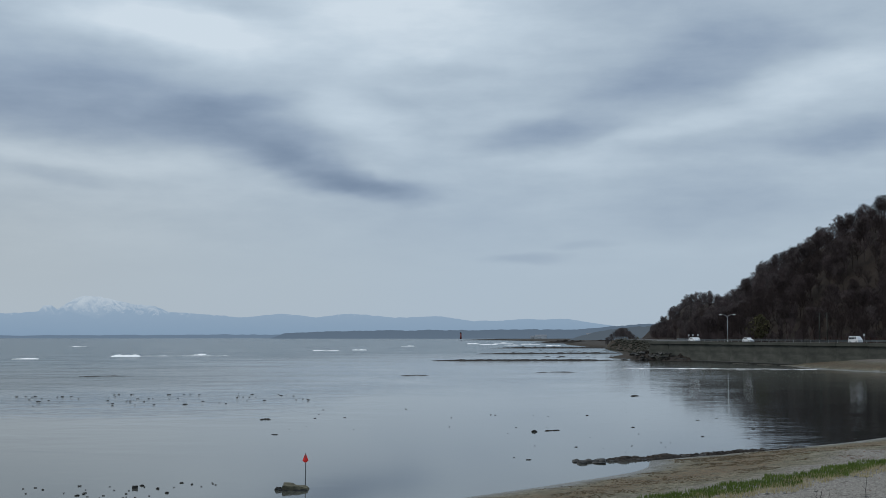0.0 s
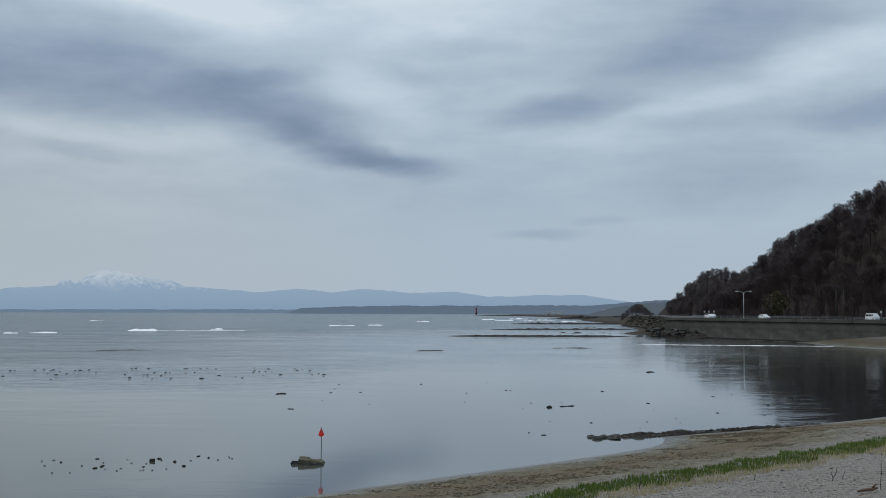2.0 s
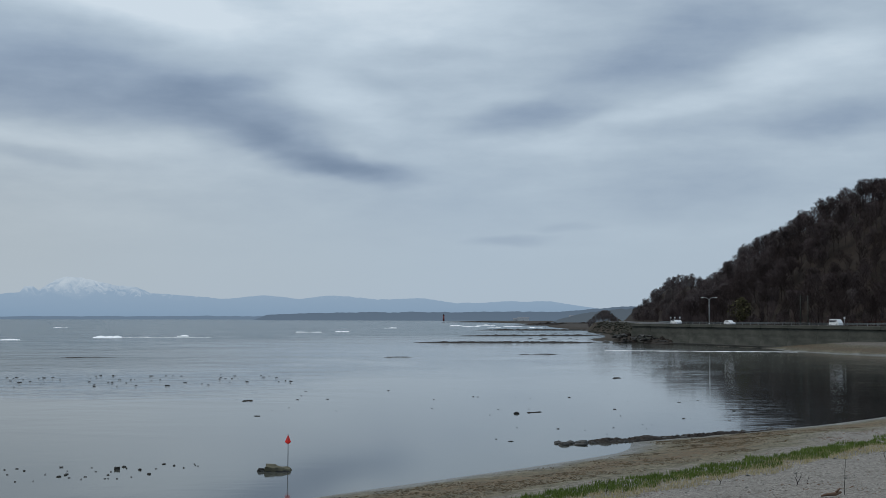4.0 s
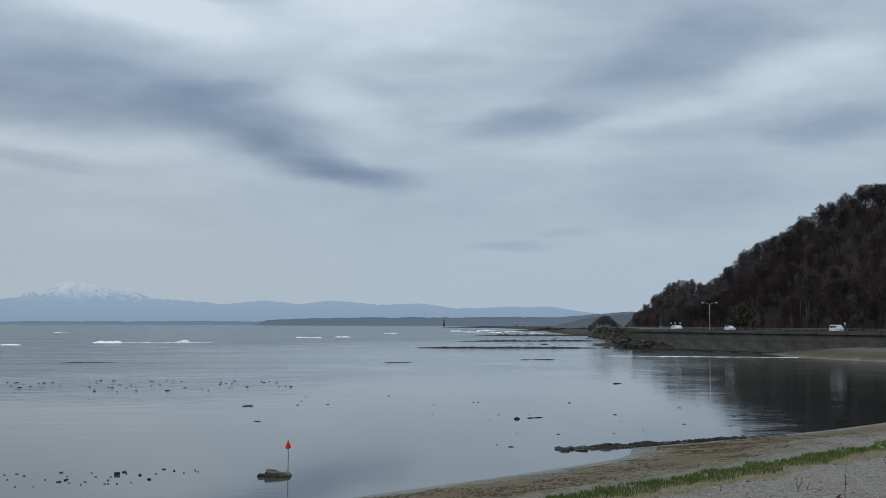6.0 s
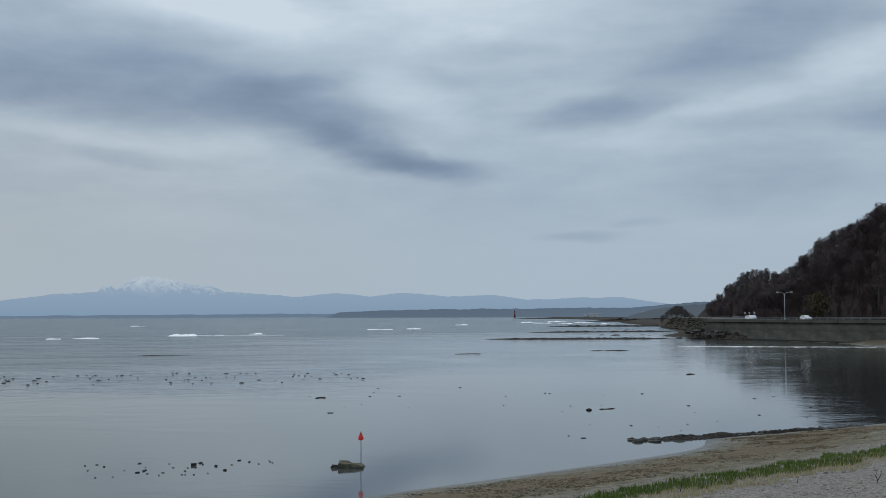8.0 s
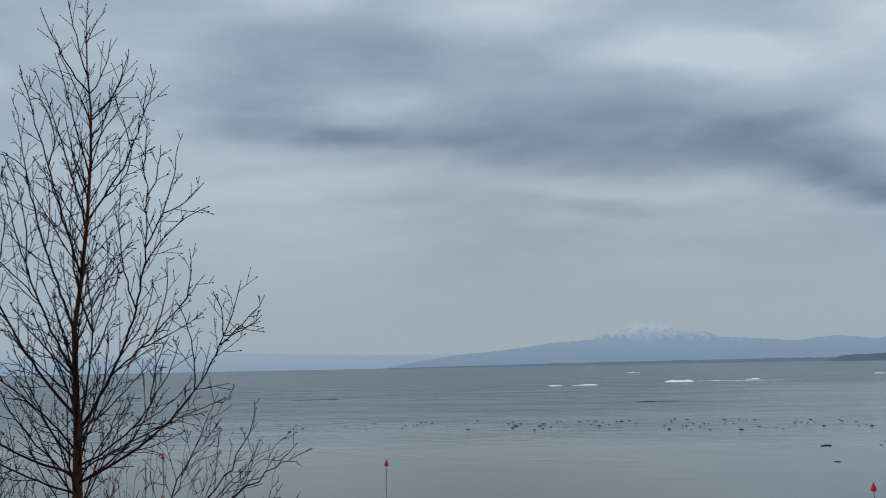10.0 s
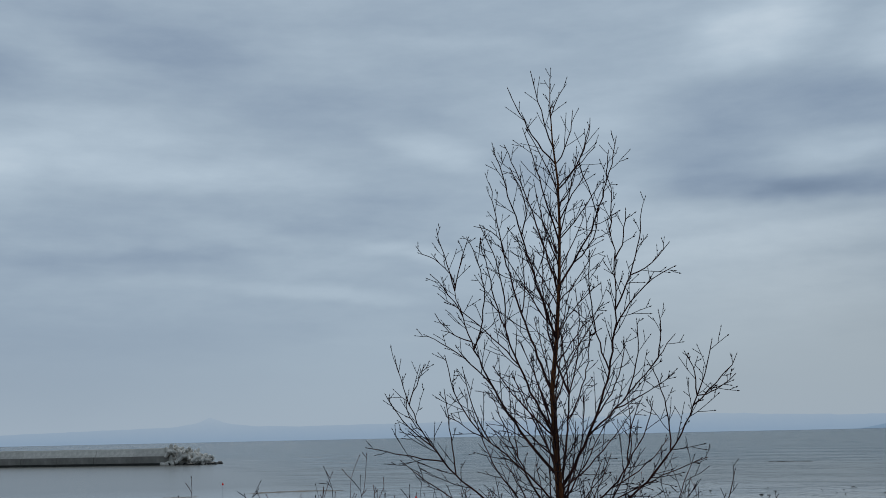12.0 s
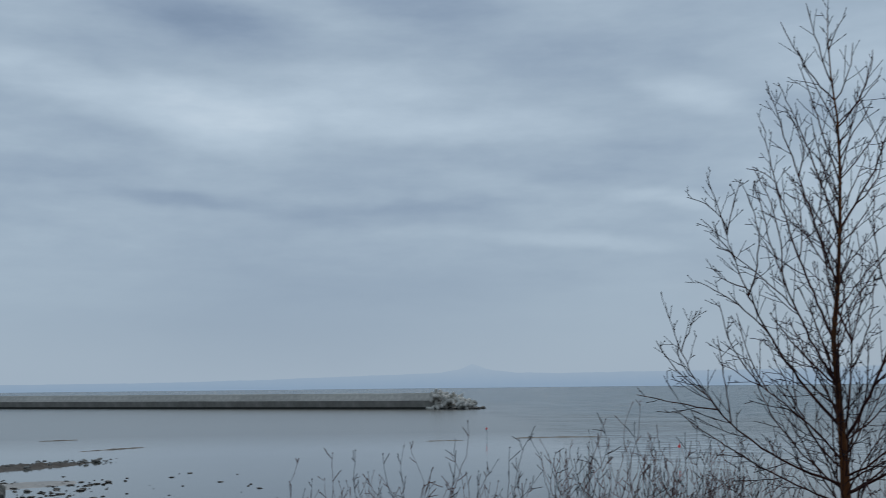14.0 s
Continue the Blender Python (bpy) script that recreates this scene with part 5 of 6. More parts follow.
flag = make_flag()
flag.matrix_basis = pose(-7.15, 63.2, 0, 0, 0, 6)
for az, dist, lean in ((28.85, 80.6, 2.0), (58.45, 182.2, -1.0), (49.45, 128, 2.0), (39.2, 93, -2.0)):
    copy_thing(flag, pose(*polar(az, dist, 0), lean, lean, az))
anchor = thing("rock", "flat-topped mossy rock at a marker flag, wet at its foot", "rock", at=(-7.5, 62.6, 0))
part("stone", slab_rock(0.80, 0.45, 0.33, 0.17), MAT["mossy_rock"], anchor)
part("wet_foot", slab_rock(0.83, 0.48, 0.14, 0.09), MAT["rock"], anchor, "black wet foot")
solo("rock", stone_mesh("rock", 63, 0.2, 0.16, 0.16, 0.5), MAT["rock"], "small dark rock beside the mossy rock", "rock", pose(-8.45, 62.5, 0.02), "rocks in the shallows")


# ---------------------------------------------------------------- breaking waves
def make_breaker(az, dist, wide, high, seed):
    """A short low roller with an uneven crest, white with foam."""
    rng = random.Random(seed)
    v, f = [], []
    n = 40
    for i in range(n + 1):
        t = i / n
        x = (t - 0.5) * wide
        h = 1.15 * high * max(0.06, math.sin(math.pi * t) ** 0.3 * (0.6 + 0.6 * fbm(t * wide * 0.2, seed, 0.5) + 0.25 * fbm(t * wide * 0.7, seed, 2.5)))
        y = 0.9 * fbm(t * 3, seed, 4.0)
        for u, k in ((-2.2, -0.1), (-1.0, 0.35), (-0.2, 0.95), (0.35, 0.8), (1.2, -0.1)):
            v.append((x, y + u * (0.6 + h), k * h + 0.06 * fbm(x * 1.5, u, seed)))
    for i in range(n):
        for k in range(4):
            a = i * 5 + k
            f.append((a, a + 5, a + 6, a + 1))
    p = polar(az, dist, 0)
    return solo("breaking_wave", mesh_of("breaking_wave", v, f, True), MAT["foam"], "low white breaking wave on grey sea", "wave", pose(p.x, p.y, 0.02, 0, 0, az), "breaking waves offshore", "stuff")


# the long flat one at azimuth -13 paints a bright ripple streak in white
for k, (az, dist, wide, high) in enumerate(((14.9, 470, 11, 0.85), (12.2, 480, 34, 0.16), (11.5, 505, 5, 0.5), (19.3, 430, 9, 0.5), (20.7, 425, 5, 0.4), (-13.0, 297, 46, 0.04), (5.6, 640, 14, 0.45), (4.0, 660, 8, 0.55),
                                            (1.7, 900, 10, 0.8), (-2.2, 1050, 16, 0.8), (-3.3, 1000, 12, 0.7), (-4.2, 1100, 18, 0.8), (-5.3, 960, 12, 0.7),
                                            (-1.5, 1150, 14, 0.8), (-2.9, 1250, 20, 0.9), (17.0, 900, 10, 0.6))):
    make_breaker(az, dist, wide, high, k + 1)


# ---------------------------------------------------------------- shore terrace: grass, straw, wrack and stones
def ground_z(x, y):
    d = float(inland_distance(np.array([x]), np.array([y]))[0])
    return land_height(x, y, d)


STRIP = [(-6, 32.8), (2.7, 42.2), (7.5, 47.8), (13.6, 54.0), (24.3, 64.6), (43, 83)]


def blades(name, count, across, high, wide, mat, label, category, seed):
    """Upright pointed blades along the edge of the terrace."""
    rng = random.Random(seed)
    pts = [Vector((x, y, 0)) for x, y in STRIP]
    lens = [(b - a).length for a, b in zip(pts, pts[1:])]
    v, f = [], []
    for i in range(count):
        k = rng.choices(range(len(lens)), lens)[0]
        a, b = pts[k], pts[k + 1]
        way = (b - a).normalized()
        out = Vector((way.y, -way.x, 0))
        p = a.lerp(b, rng.random())
        n = fbm(p.x * 0.25, p.y * 0.25, seed) + 0.5 * fbm(p.x * 1.1, p.y * 1.1, seed)
        p = p + out * (across[0] + (across[1] - across[0]) * rng.random() + n * 0.8)
        if fbm(p.x * 0.9, p.y * 0.9, seed + 5) < -0.42:
            continue
        h = rng.uniform(*high)
        turn = rng.uniform(0, 3.14)
        w = Vector((math.cos(turn), math.sin(turn), 0)) * wide * rng.uniform(0.6, 1.3)
        lean = Vector((rng.uniform(-0.3, 0.3), rng.uniform(-0.3, 0.3), 0)) * h
        z = base_z(p.x, p.y)
        q = Vector((p.x, p.y, z - 0.02))
        m = len(v)
        v += [q - w, q + w, q + lean * 0.35 + w * 0.7 + Vector((0, 0, h * 0.6)), q + lean * 0.35 - w * 0.7 + Vector((0, 0, h * 0.6)), q + lean + Vector((0, 0, h))]
        f += [(m, m + 1, m + 2, m + 3), (m + 3, m + 2, m + 4)]
    return solo(name, mesh_of(name, v, f), mat, label, category, kind="stuff")


@functools.lru_cache(maxsize=None)
def cell_z(i, j):
    return ground_z(i * 0.5, j * 0.5)


def base_z(x, y):
    i, j = math.floor(x / 0.5), math.floor(y / 0.5)
    u, w = x / 0.5 - i, y / 0.5 - j
    return (cell_z(i, j) * (1 - u) + cell_z(i + 1, j) * u) * (1 - w) + (cell_z(i, j + 1) * (1 - u) + cell_z(i + 1, j + 1) * u) * w


blades("grass_strip", 32000, (-1.0, 1.0), (0.08, 0.24), 0.015, MAT["grass"], "strip of fresh green shore grass", "grass", 3)
blades("straw_fringe", 16000, (0.3, 2.2), (0.06, 0.22), 0.011, MAT["straw"], "dry yellow straw below the green grass", "dry grass", 4)


def make_wrack(count, d_range, seed, size):
    """Bits of weed and sticks left along the tide line."""
    rng = random.Random(seed)
    v, f = [], []
    made = 0
    pts = [Vector((x, y)) for x, y in SHORE[5:15]]
    while made < count:
        k = rng.randrange(len(pts) - 1)
        a, b = pts[k], pts[k + 1]
        way = (b - a).normalized()
        p = a.lerp(b, rng.random()) + Vector((way.y, -way.x)) * rng.uniform(*d_range)
        if fbm(p.x * 0.16, p.y * 0.16, seed) + 0.6 * fbm(p.x * 0.8, p.y * 0.8, seed) < 0.0:
            made += 0.2
            continue
        z, s, t = base_z(p.x, p.y), rng.uniform(*size), rng.uniform(0, 3.14)
        c, q = Vector((math.cos(t), math.sin(t), 0)), Vector((-math.sin(t), math.cos(t), 0))
        o = Vector((p.x, p.y, z))
        m = len(v)
        v += [o - c * s, o - q * s * 0.35, o + c * s, o + q * s * 0.35, o + Vector((0, 0, s * 0.35))]
        f += [(m, m + 1, m + 4), (m + 1, m + 2, m + 4), (m + 2, m + 3, m + 4), (m + 3, m, m + 4)]
        made += 1
    return v, f


v, f = make_wrack(13000, (1.5, 9.5), 5, (0.02, 0.10))
solo("tide_wrack", mesh_of("tide_wrack", v, f), MAT["weed"], "brown washed-up weed along the tide line", "seaweed", kind="stuff")
v, f = make_wrack(4600, (11, 32), 9, (0.02, 0.10))
solo("beach_debris", mesh_of("beach_debris", v, f), MAT["driftwood"], "scattered dark sticks and debris on the gravel", "debris", kind="stuff")
v, f = make_wrack(13000, (11, 32), 6, (0.012, 0.055))
solo("shore_pebbles", mesh_of("shore_pebbles", v, f), MAT["grey_stone"], "scattered small grey pebbles on the shore terrace", "pebbles", kind="stuff")
rng = random.Random(17)
for i in range(70):
    p = Vector((rng.uniform(4, 34), rng.uniform(36, 62)))
    d = float(inland_distance(np.array([p.x]), np.array([p.y]))[0])
    if not 13 < d < 31:
        continue
    k = rng.uniform(0.035, 0.11)
    solo("stone", rng.choice(grey), None, "grey stone lying on the shore gravel", "stone", pose(p.x, p.y, base_z(p.x, p.y) + k * 0.15, 0, 0, rng.uniform(0, 360)) @ Matrix.Diagonal((k, k, k, 1)), "stones on the terrace")


def make_stalk(x, y, high, seed):
    rng = random.Random(seed)
    pts = [(0, 0, -0.05)]
    for i in range(1, 7):
        pts.append((pts[-1][0] + rng.uniform(-0.04, 0.05), pts[-1][1] + rng.uniform(-0.03, 0.03), high * i / 6))
    v, f = [], []
    tube(v, f, pts, [0.014 - 0.0014 * i for i in range(7)], 5)
    for i in range(2):
        p = Vector(pts[rng.randrange(3, 7)])
        tube(v, f, [p, p + Vector((rng.uniform(-0.12, 0.12), rng.uniform(-0.1, 0.1), rng.uniform(0.03, 0.12)))], [0.007, 0.004], 4)
    return solo("dry_stalk", mesh_of("dry_stalk", v, f), MAT["twig"], "thin dry dead stalk standing on the gravel", "stalk", pose(x, y, base_z(x, y)), "dry stalks on the terrace")


for k in range(18):
    p = Vector((rng.uniform(1, 30), rng.uniform(37, 62)))
    d = float(inland_distance(np.array([p.x]), np.array([p.y]))[0])
    if 12 < d < 33:
        make_stalk(p.x, p.y, rng.uniform(0.2, 0.55), k)
make_stalk(15.6, 44.2, 1.3, 90)
log = thing("driftwood", "short reddish-brown driftwood log lying on gravel", "driftwood", at=(14.9, 43.6, base_z(14.9, 43.6) + 0.07), turn=15)
part("log", rod("log", [(-0.42, 0, 0.0), (-0.15, 0.03, 0.03), (0.2, 0.0, 0.05), (0.42, 0.02, 0.10)], [0.03, 0.055, 0.065, 0.045], 8), MAT["driftwood"], log)
part("stub", rod("stub", [(0.2, 0, 0.1), (0.34, -0.06, 0.26)], [0.05, 0.03], 6), MAT["driftwood"], log)


# ---------------------------------------------------------------- young tree and scrub on the bank
def grow(v, f, rng, p, way, length, r0, r1, bend_up, wander, steps, sides, zig=0.0):
    """One branch as a tapered rod that turns a little to and fro at each bud. Returns its points and directions."""
    pts, ways, rad = [p.copy()], [way.copy()], [r0]
    flip = way.orthogonal().normalized()
    flip = (flip * rng.uniform(-1, 1) + way.cross(flip) * rng.uniform(-1, 1)).normalized()
    for i in range(steps):
        way = (way + Vector((rng.gauss(0, wander), rng.gauss(0, wander), rng.gauss(0, wander) + bend_up))).normalized()
        p = p + (way + flip * (zig if i % 2 else -zig)).normalized() * (length / steps)
        pts.append(p.copy())
        ways.append(way.copy())
        rad.append(r0 + (r1 - r0) * (i + 1) / steps)
    tube(v, f, pts, rad, sides, False)
    return pts, ways, rad


def bud(v, f, p, way, size):
    side = way.orthogonal().normalized()
    up = way.cross(side)
    m = len(v)
    v += [p, p + way * size * 0.55 + side * size * 0.30, p + way * size * 0.55 + up * size * 0.30, p + way * size * 0.55 - (side + up) * size * 0.25, p + way * size * 1.5]
    f += [(m, m + 2, m + 1), (m, m + 3, m + 2), (m, m + 1, m + 3), (m + 1, m + 2, m + 4), (m + 2, m + 3, m + 4), (m + 3, m + 1, m + 4)]


def twigs(v, f, rng, pts, ways, rad, count, length, level, start=0.2, size=1.0):
    """Side shoots along a branch, each with shorter twigs of its own, with a bud at every joint."""
    turn = rng.uniform(0, 6.28)
    for k in range(count):
        t = start + (1 - start) * (k + rng.random()) / count
        i = min(len(pts) - 2, int(t * (len(pts) - 1)))
        u = t * (len(pts) - 1) - i
        p, way = pts[i].lerp(pts[i + 1], u), ways[i]
        turn += 2.4 + rng.uniform(-0.6, 0.6)
        side = way.orthogonal().normalized()
        out = side * math.cos(turn) + way.cross(side) * math.sin(turn)
        w = (way * rng.uniform(0.85, 1.25) + out * rng.uniform(0.65, 1.1)).normalized()
        ln = length * (1.2 - 0.85 * t) * rng.uniform(0.35, 1.3)
        r = max(0.0027, min(rad[i] * 0.62, 0.0028 + 0.005 * ln)) * (0.5 + 0.5 * size)
        steps = max(2, int(ln / 0.06))
        q, qw, qr = grow(v, f, rng, p, w, ln, r, max(0.0025, r * 0.46), 0.06, 0.03, steps, 3 if r < 0.004 else 4, 0.055)
        bud(v, f, q[-1], qw[-1], 0.018 * size)
        for j in range(1, len(q) - 1):
            if rng.random() < 0.8:
                bud(v, f, q[j], (qw[j] + Vector((rng.uniform(-1, 1), rng.uniform(-1, 1), 0.2))).normalized(), 0.0135 * size)
        if level:
            twigs(v, f, rng, q, qw, qr, max(1, int(ln / 0.105)), 0.08 + 0.22 * ln, level - 1, 0.2, size)


TREE_AZ, TREE_DIST = 42.71, 9.0
tree_foot = polar(TREE_AZ, TREE_DIST)
TREE_Z = 5.6


def make_tree():
    """A slender leafless young tree: reddish leader, upswept limbs that fork, fine budded twigs."""
    rng = random.Random(21)
    tree = thing("young_tree", "slender leafless young tree with reddish-brown trunk and budded twigs", "tree", at=(tree_foot.x, tree_foot.y, TREE_Z), turn=TREE_AZ)
    stem = [(0.03, 0, -0.3), (0.03, 0, 0.8), (0.01, 0, 1.6), (0.01, 0, 1.91), (0.003, 0, 2.08), (-0.013, 0, 2.42), (-0.022, 0, 2.71), (0.021, 0, 3.05), (0.06, 0, 3.52), (0.08, 0, 3.96), (0.078, 0, 4.32), (0.048, 0, 4.63), (0.039, 0, 4.93), (0.046, 0, 5.14)]
    girth = [0.052, 0.044, 0.036, 0.032, 0.027, 0.021, 0.019, 0.0165, 0.0125, 0.0105, 0.0085, 0.006, 0.004, 0.0025]
    trunk = [Vector(p) for p in stem]
    v, f = [], []
    tube(v, f, trunk, girth, 9)
    part("trunk", mesh_of("trunk", v, f, True), MAT["bark_trunk"], tree, "reddish-brown trunk")

    def limb(root, where, out, rise, bow, slant, thick):
        """A bowed limb from a height on the trunk or a share of another limb's length; returns its points."""
        if root is trunk:
            k = max(i for i in range(len(trunk) - 1) if trunk[i].z <= where)
            a = trunk[k].lerp(trunk[k + 1], (where - trunk[k].z) / (trunk[k + 1].z - trunk[k].z))
        else:
            a = root[min(len(root) - 1, round(where * (len(root) - 1)))]
        chord = math.hypot(out, rise)
        b = a + Vector((out, math.sin(radians(slant)) * chord * 0.7, rise))
        c = a.lerp(b, 0.5) + Vector((rise, 0, -out)) * bow
        n = max(6, int(chord / 0.07))
        pts = []
        for i in range(n + 1):
            t = i / n
            p = a * (1 - t) ** 2 + c * (2 * t * (1 - t)) + b * t ** 2
            if 0 < i < n:
                p = p + Vector((rng.gauss(0, 0.0045), rng.gauss(0, 0.006), rng.gauss(0, 0.003)))
            pts.append(p)
        rr = [max(0.0030, thick + (0.0030 - thick) * (i / n) ** 0.8) for i in range(n + 1)]
        ways = [(pts[min(i + 1, n)] - pts[max(0, i - 1)]).normalized() for i in range(n + 1)]
        v, f = [], []
        tube(v, f, pts, rr, 6, False)
        bud(v, f, pts[-1], ways[-1], 0.019)
        ob = part("limb" if root is trunk else "branch", mesh_of("limb", v, f, True), MAT["bark"], tree)
        v, f = [], []
        twigs(v, f, rng, pts, ways, rr, max(3, int(chord * 9.5)), 0.16 + 0.12 * chord, 1 if a.z < 4.0 else 0, 0.12)
        part("twig_spray", mesh_of("twig_spray", v, f), MAT["twig"], ob, "fine dark budded twigs", kind="stuff")
        return pts

    l1 = limb(trunk, 2.08, -0.78, 1.53, -0.14, 20, 0.0129)
    limb(l1, 1.00, -0.26, 0.23, 0.27, -20, 0.0047)
    limb(l1, 0.97, -0.14, 0.50, 0.00, 10, 0.0052)
    limb(l1, 0.97, 0.12, 0.41, -0.06, -10, 0.0052)
    limb(l1, 0.65, 0.00, 0.82, 0.24, -40, 0.0064)
    limb(l1, 0.45, -0.56, 0.47, 0.14, 30, 0.0064)
    limb(l1, 0.70, -0.30, 0.24, -0.22, 45, 0.0052)
    limb(l1, 0.82, -0.23, 0.32, 0.10, -25, 0.0052)
    l2 = limb(trunk, 2.38, -0.49, 1.42, -0.09, -25, 0.0107)
    limb(l2, 0.40, -0.57, 0.53, 0.06, -10, 0.0056)
    limb(l2, 0.55, -0.18, 0.81, 0.14, 25, 0.0056)
    l3 = limb(trunk, 2.71, -0.45, 1.71, -0.06, 25, 0.0107)
    limb(l3, 0.62, -0.21, 0.23, 0.45, -30, 0.0047)
    limb(l3, 0.35, -0.03, 0.67, 0.12, 50, 0.0052)
    l4 = limb(trunk, 3.09, -0.41, 1.37, -0.01, -40, 0.0094)
    limb(l4, 0.55, -0.07, 0.53, 0.24, 20, 0.0052)
    limb(trunk, 3.44, -0.38, 1.22, 0.04, 15, 0.0086)
    limb(trunk, 3.83, -0.24, 0.81, -0.00, -35, 0.0073)
    limb(trunk, 4.45, -0.35, 0.64, -0.09, 10, 0.0064)
    limb(trunk, 4.58, -0.15, 0.56, -0.04, -20, 0.0056)
    limb(trunk, 4.83, 0.12, 0.26, -0.06, 20, 0.0047)
    r2 = limb(trunk, 4.25, 0.25, 0.45, 0.15, -15, 0.0064)
    limb(r2, 0.38, 0.12, 0.38, 0.11, 20, 0.0043)
    limb(trunk, 4.45, 0.15, 0.45, 0.15, 30, 0.0056)
    r4 = limb(trunk, 3.50, 0.49, 1.18, 0.11, 12, 0.0094)
    limb(r4, 0.50, -0.15, 0.41, 0.06, -30, 0.0043)
    limb(r4, 0.70, 0.03, 0.26, -0.00, 40, 0.0043)
    r5 = limb(trunk, 1.97, 0.42, 1.97, 0.20, -15, 0.0137)
    r5a = limb(r5, 0.68, 0.24, 0.77, 0.10, 20, 0.0069)
    limb(r5, 0.57, 0.45, 0.51, -0.23, -20, 0.0064)
    limb(r5, 0.85, 0.09, 0.34, 0.14, -35, 0.0056)
    limb(r5a, 0.35, 0.29, 0.23, 0.16, 10, 0.0052)
    limb(r5, 0.97, 0.01, 0.39, 0.10, 15, 0.0052)
    r6 = limb(r5, 0.20, 0.69, 0.75, 0.05, 25, 0.0086)
    limb(r6, 0.70, 0.06, 0.40, 0.20, -20, 0.0052)
    limb(r6, 0.28, 0.47, 0.26, 0.07, 40, 0.0056)
    r7 = limb(trunk, 1.61, 1.11, 1.41, 0.26, -20, 0.0116)
    limb(r7, 0.75, 0.33, 0.35, 0.09, 10, 0.0064)
    limb(r7, 0.78, 0.25, 0.13, 0.18, -30, 0.0047)
    limb(r7, 0.57, -0.11, 0.66, 0.15, 30, 0.0060)
    limb(r7, 0.78, -0.07, 0.30, 0.16, -10, 0.0052)
    limb(trunk, 1.69, 1.10, 0.50, -0.05, 15, 0.0073)
    r9 = limb(trunk, 2.00, 0.03, 1.26, 0.13, 40, 0.0107)
    limb(r9, 0.55, -0.07, 1.71, -0.17, 60, 0.0086)
    limb(r9, 0.40, 0.20, 0.75, 0.15, 30, 0.0064)
    limb(r9, 0.53, 0.09, 0.86, 0.12, 50, 0.0060)
    k1 = limb(trunk, 1.67, -1.26, 1.34, -0.30, 15, 0.0107)
    limb(k1, 0.62, -0.34, 0.39, -0.14, -15, 0.0060)
    limb(k1, 0.53, -0.61, 0.11, -0.01, 25, 0.0060)
    limb(k1, 0.80, 0.13, 0.29, 0.01, -30, 0.0052)
    limb(k1, 0.47, -0.09, 0.64, -0.00, 20, 0.0060)
    limb(k1, 0.70, -0.14, 0.28, -0.29, 40, 0.0047)
    k2 = limb(trunk, 1.82, -0.79, 0.71, 0.12, -25, 0.0094)
    limb(k2, 0.65, -0.20, 0.55, -0.09, 15, 0.0060)
    limb(k2, 0.72, -0.25, 0.57, -0.16, -35, 0.0060)
    limb(trunk, 1.53, -1.15, 0.68, -0.09, -10, 0.0086)
    k4 = limb(trunk, 1.61, 0.55, 1.04, 0.36, 30, 0.0086)
    limb(k4, 0.62, 0.12, 0.48, -0.12, -10, 0.0056)
    k5 = limb(trunk, 1.78, -0.32, 0.90, -0.29, 60, 0.0086)
    limb(k5, 0.57, -0.19, 0.47, -0.01, 20, 0.0056)
    limb(trunk, 1.88, 0.21, 0.83, 0.16, 65, 0.0077)
    limb(r4, 0.15, 0.19, 0.38, 0.28, -45, 0.0056)
    limb(r5, 0.45, -0.12, 0.84, -0.12, -30, 0.0064)
    limb(r5, 0.30, 0.25, 0.60, 0.17, 40, 0.0064)
    limb(r6, 0.45, 0.08, 0.53, 0.12, -35, 0.0056)
    k7 = limb(trunk, 1.73, 0.67, 0.86, 0.24, -40, 0.0086)
    limb(k7, 0.42, 0.43, 0.34, 0.14, 20, 0.0056)
    limb(trunk, 1.63, -0.67, 0.97, -0.18, 35, 0.0086)
    # slighter limbs that reach towards and away from the shore
    for k in range(46):
        z = 1.2 + 3.1 * ((k + rng.random()) / 46) ** 1.1
        rise = rng.uniform(0.55, 0.95) * (1.25 - 0.17 * z)
        limb(trunk, z, rng.uniform(-0.55, 0.55) * (1.5 - 0.22 * z), rise, rng.uniform(-0.1, 0.1), rng.choice((-1, 1)) * rng.uniform(30, 80), 0.0075 if z < 2.6 else 0.0055)
    v, f = [], []
    ways = [(trunk[min(i + 1, len(trunk) - 1)] - trunk[max(0, i - 1)]).normalized() for i in range(len(trunk))]
    twigs(v, f, rng, trunk, ways, girth, 30, 0.30, 1, 0.36)
    part("twig_spray", mesh_of("twig_spray", v, f), MAT["twig"], tree, "fine dark budded twigs", kind="stuff")
    return tree


make_tree()


def shoot(v, f, rng, p, way, length, r0, r1, steps, sides):
    """A thin upright shoot that sways about its line, with a kink at each bud. Returns its points and directions."""
    side = way.orthogonal().normalized()
    side = (side * rng.uniform(-1, 1) + way.cross(side) * rng.uniform(-1, 1)).normalized()
    across = way.cross(side)
    waves = [(rng.uniform(0, 6.28), rng.uniform(5.0, 9.0) * k, rng.uniform(0.5, 1.0) * (0.52, 0.30)[k - 1]) for k in (1, 2)]
    pts, ways, rad = [p.copy()], [way.copy()], [r0]
    for i in range(steps):
        h = i / steps * length
        sway = sum(b * math.sin(h * w + a) for a, w, b in waves)
        turn = way + side * (sway + rng.gauss(0, 0.16)) + across * (0.8 * sum(b * math.cos(h * w * 0.8 + 2 * a) for a, w, b in waves) + rng.gauss(0, 0.16)) + Vector((0, 0, 0.25 * i / steps))
        turn.normalize()
        p = p + turn * (length / steps)
        pts.append(p.copy())
        ways.append(turn)
        rad.append(r0 + (r1 - r0) * (i + 1) / steps)
    tube(v, f, pts, rad, sides, False)
    return pts, ways, rad


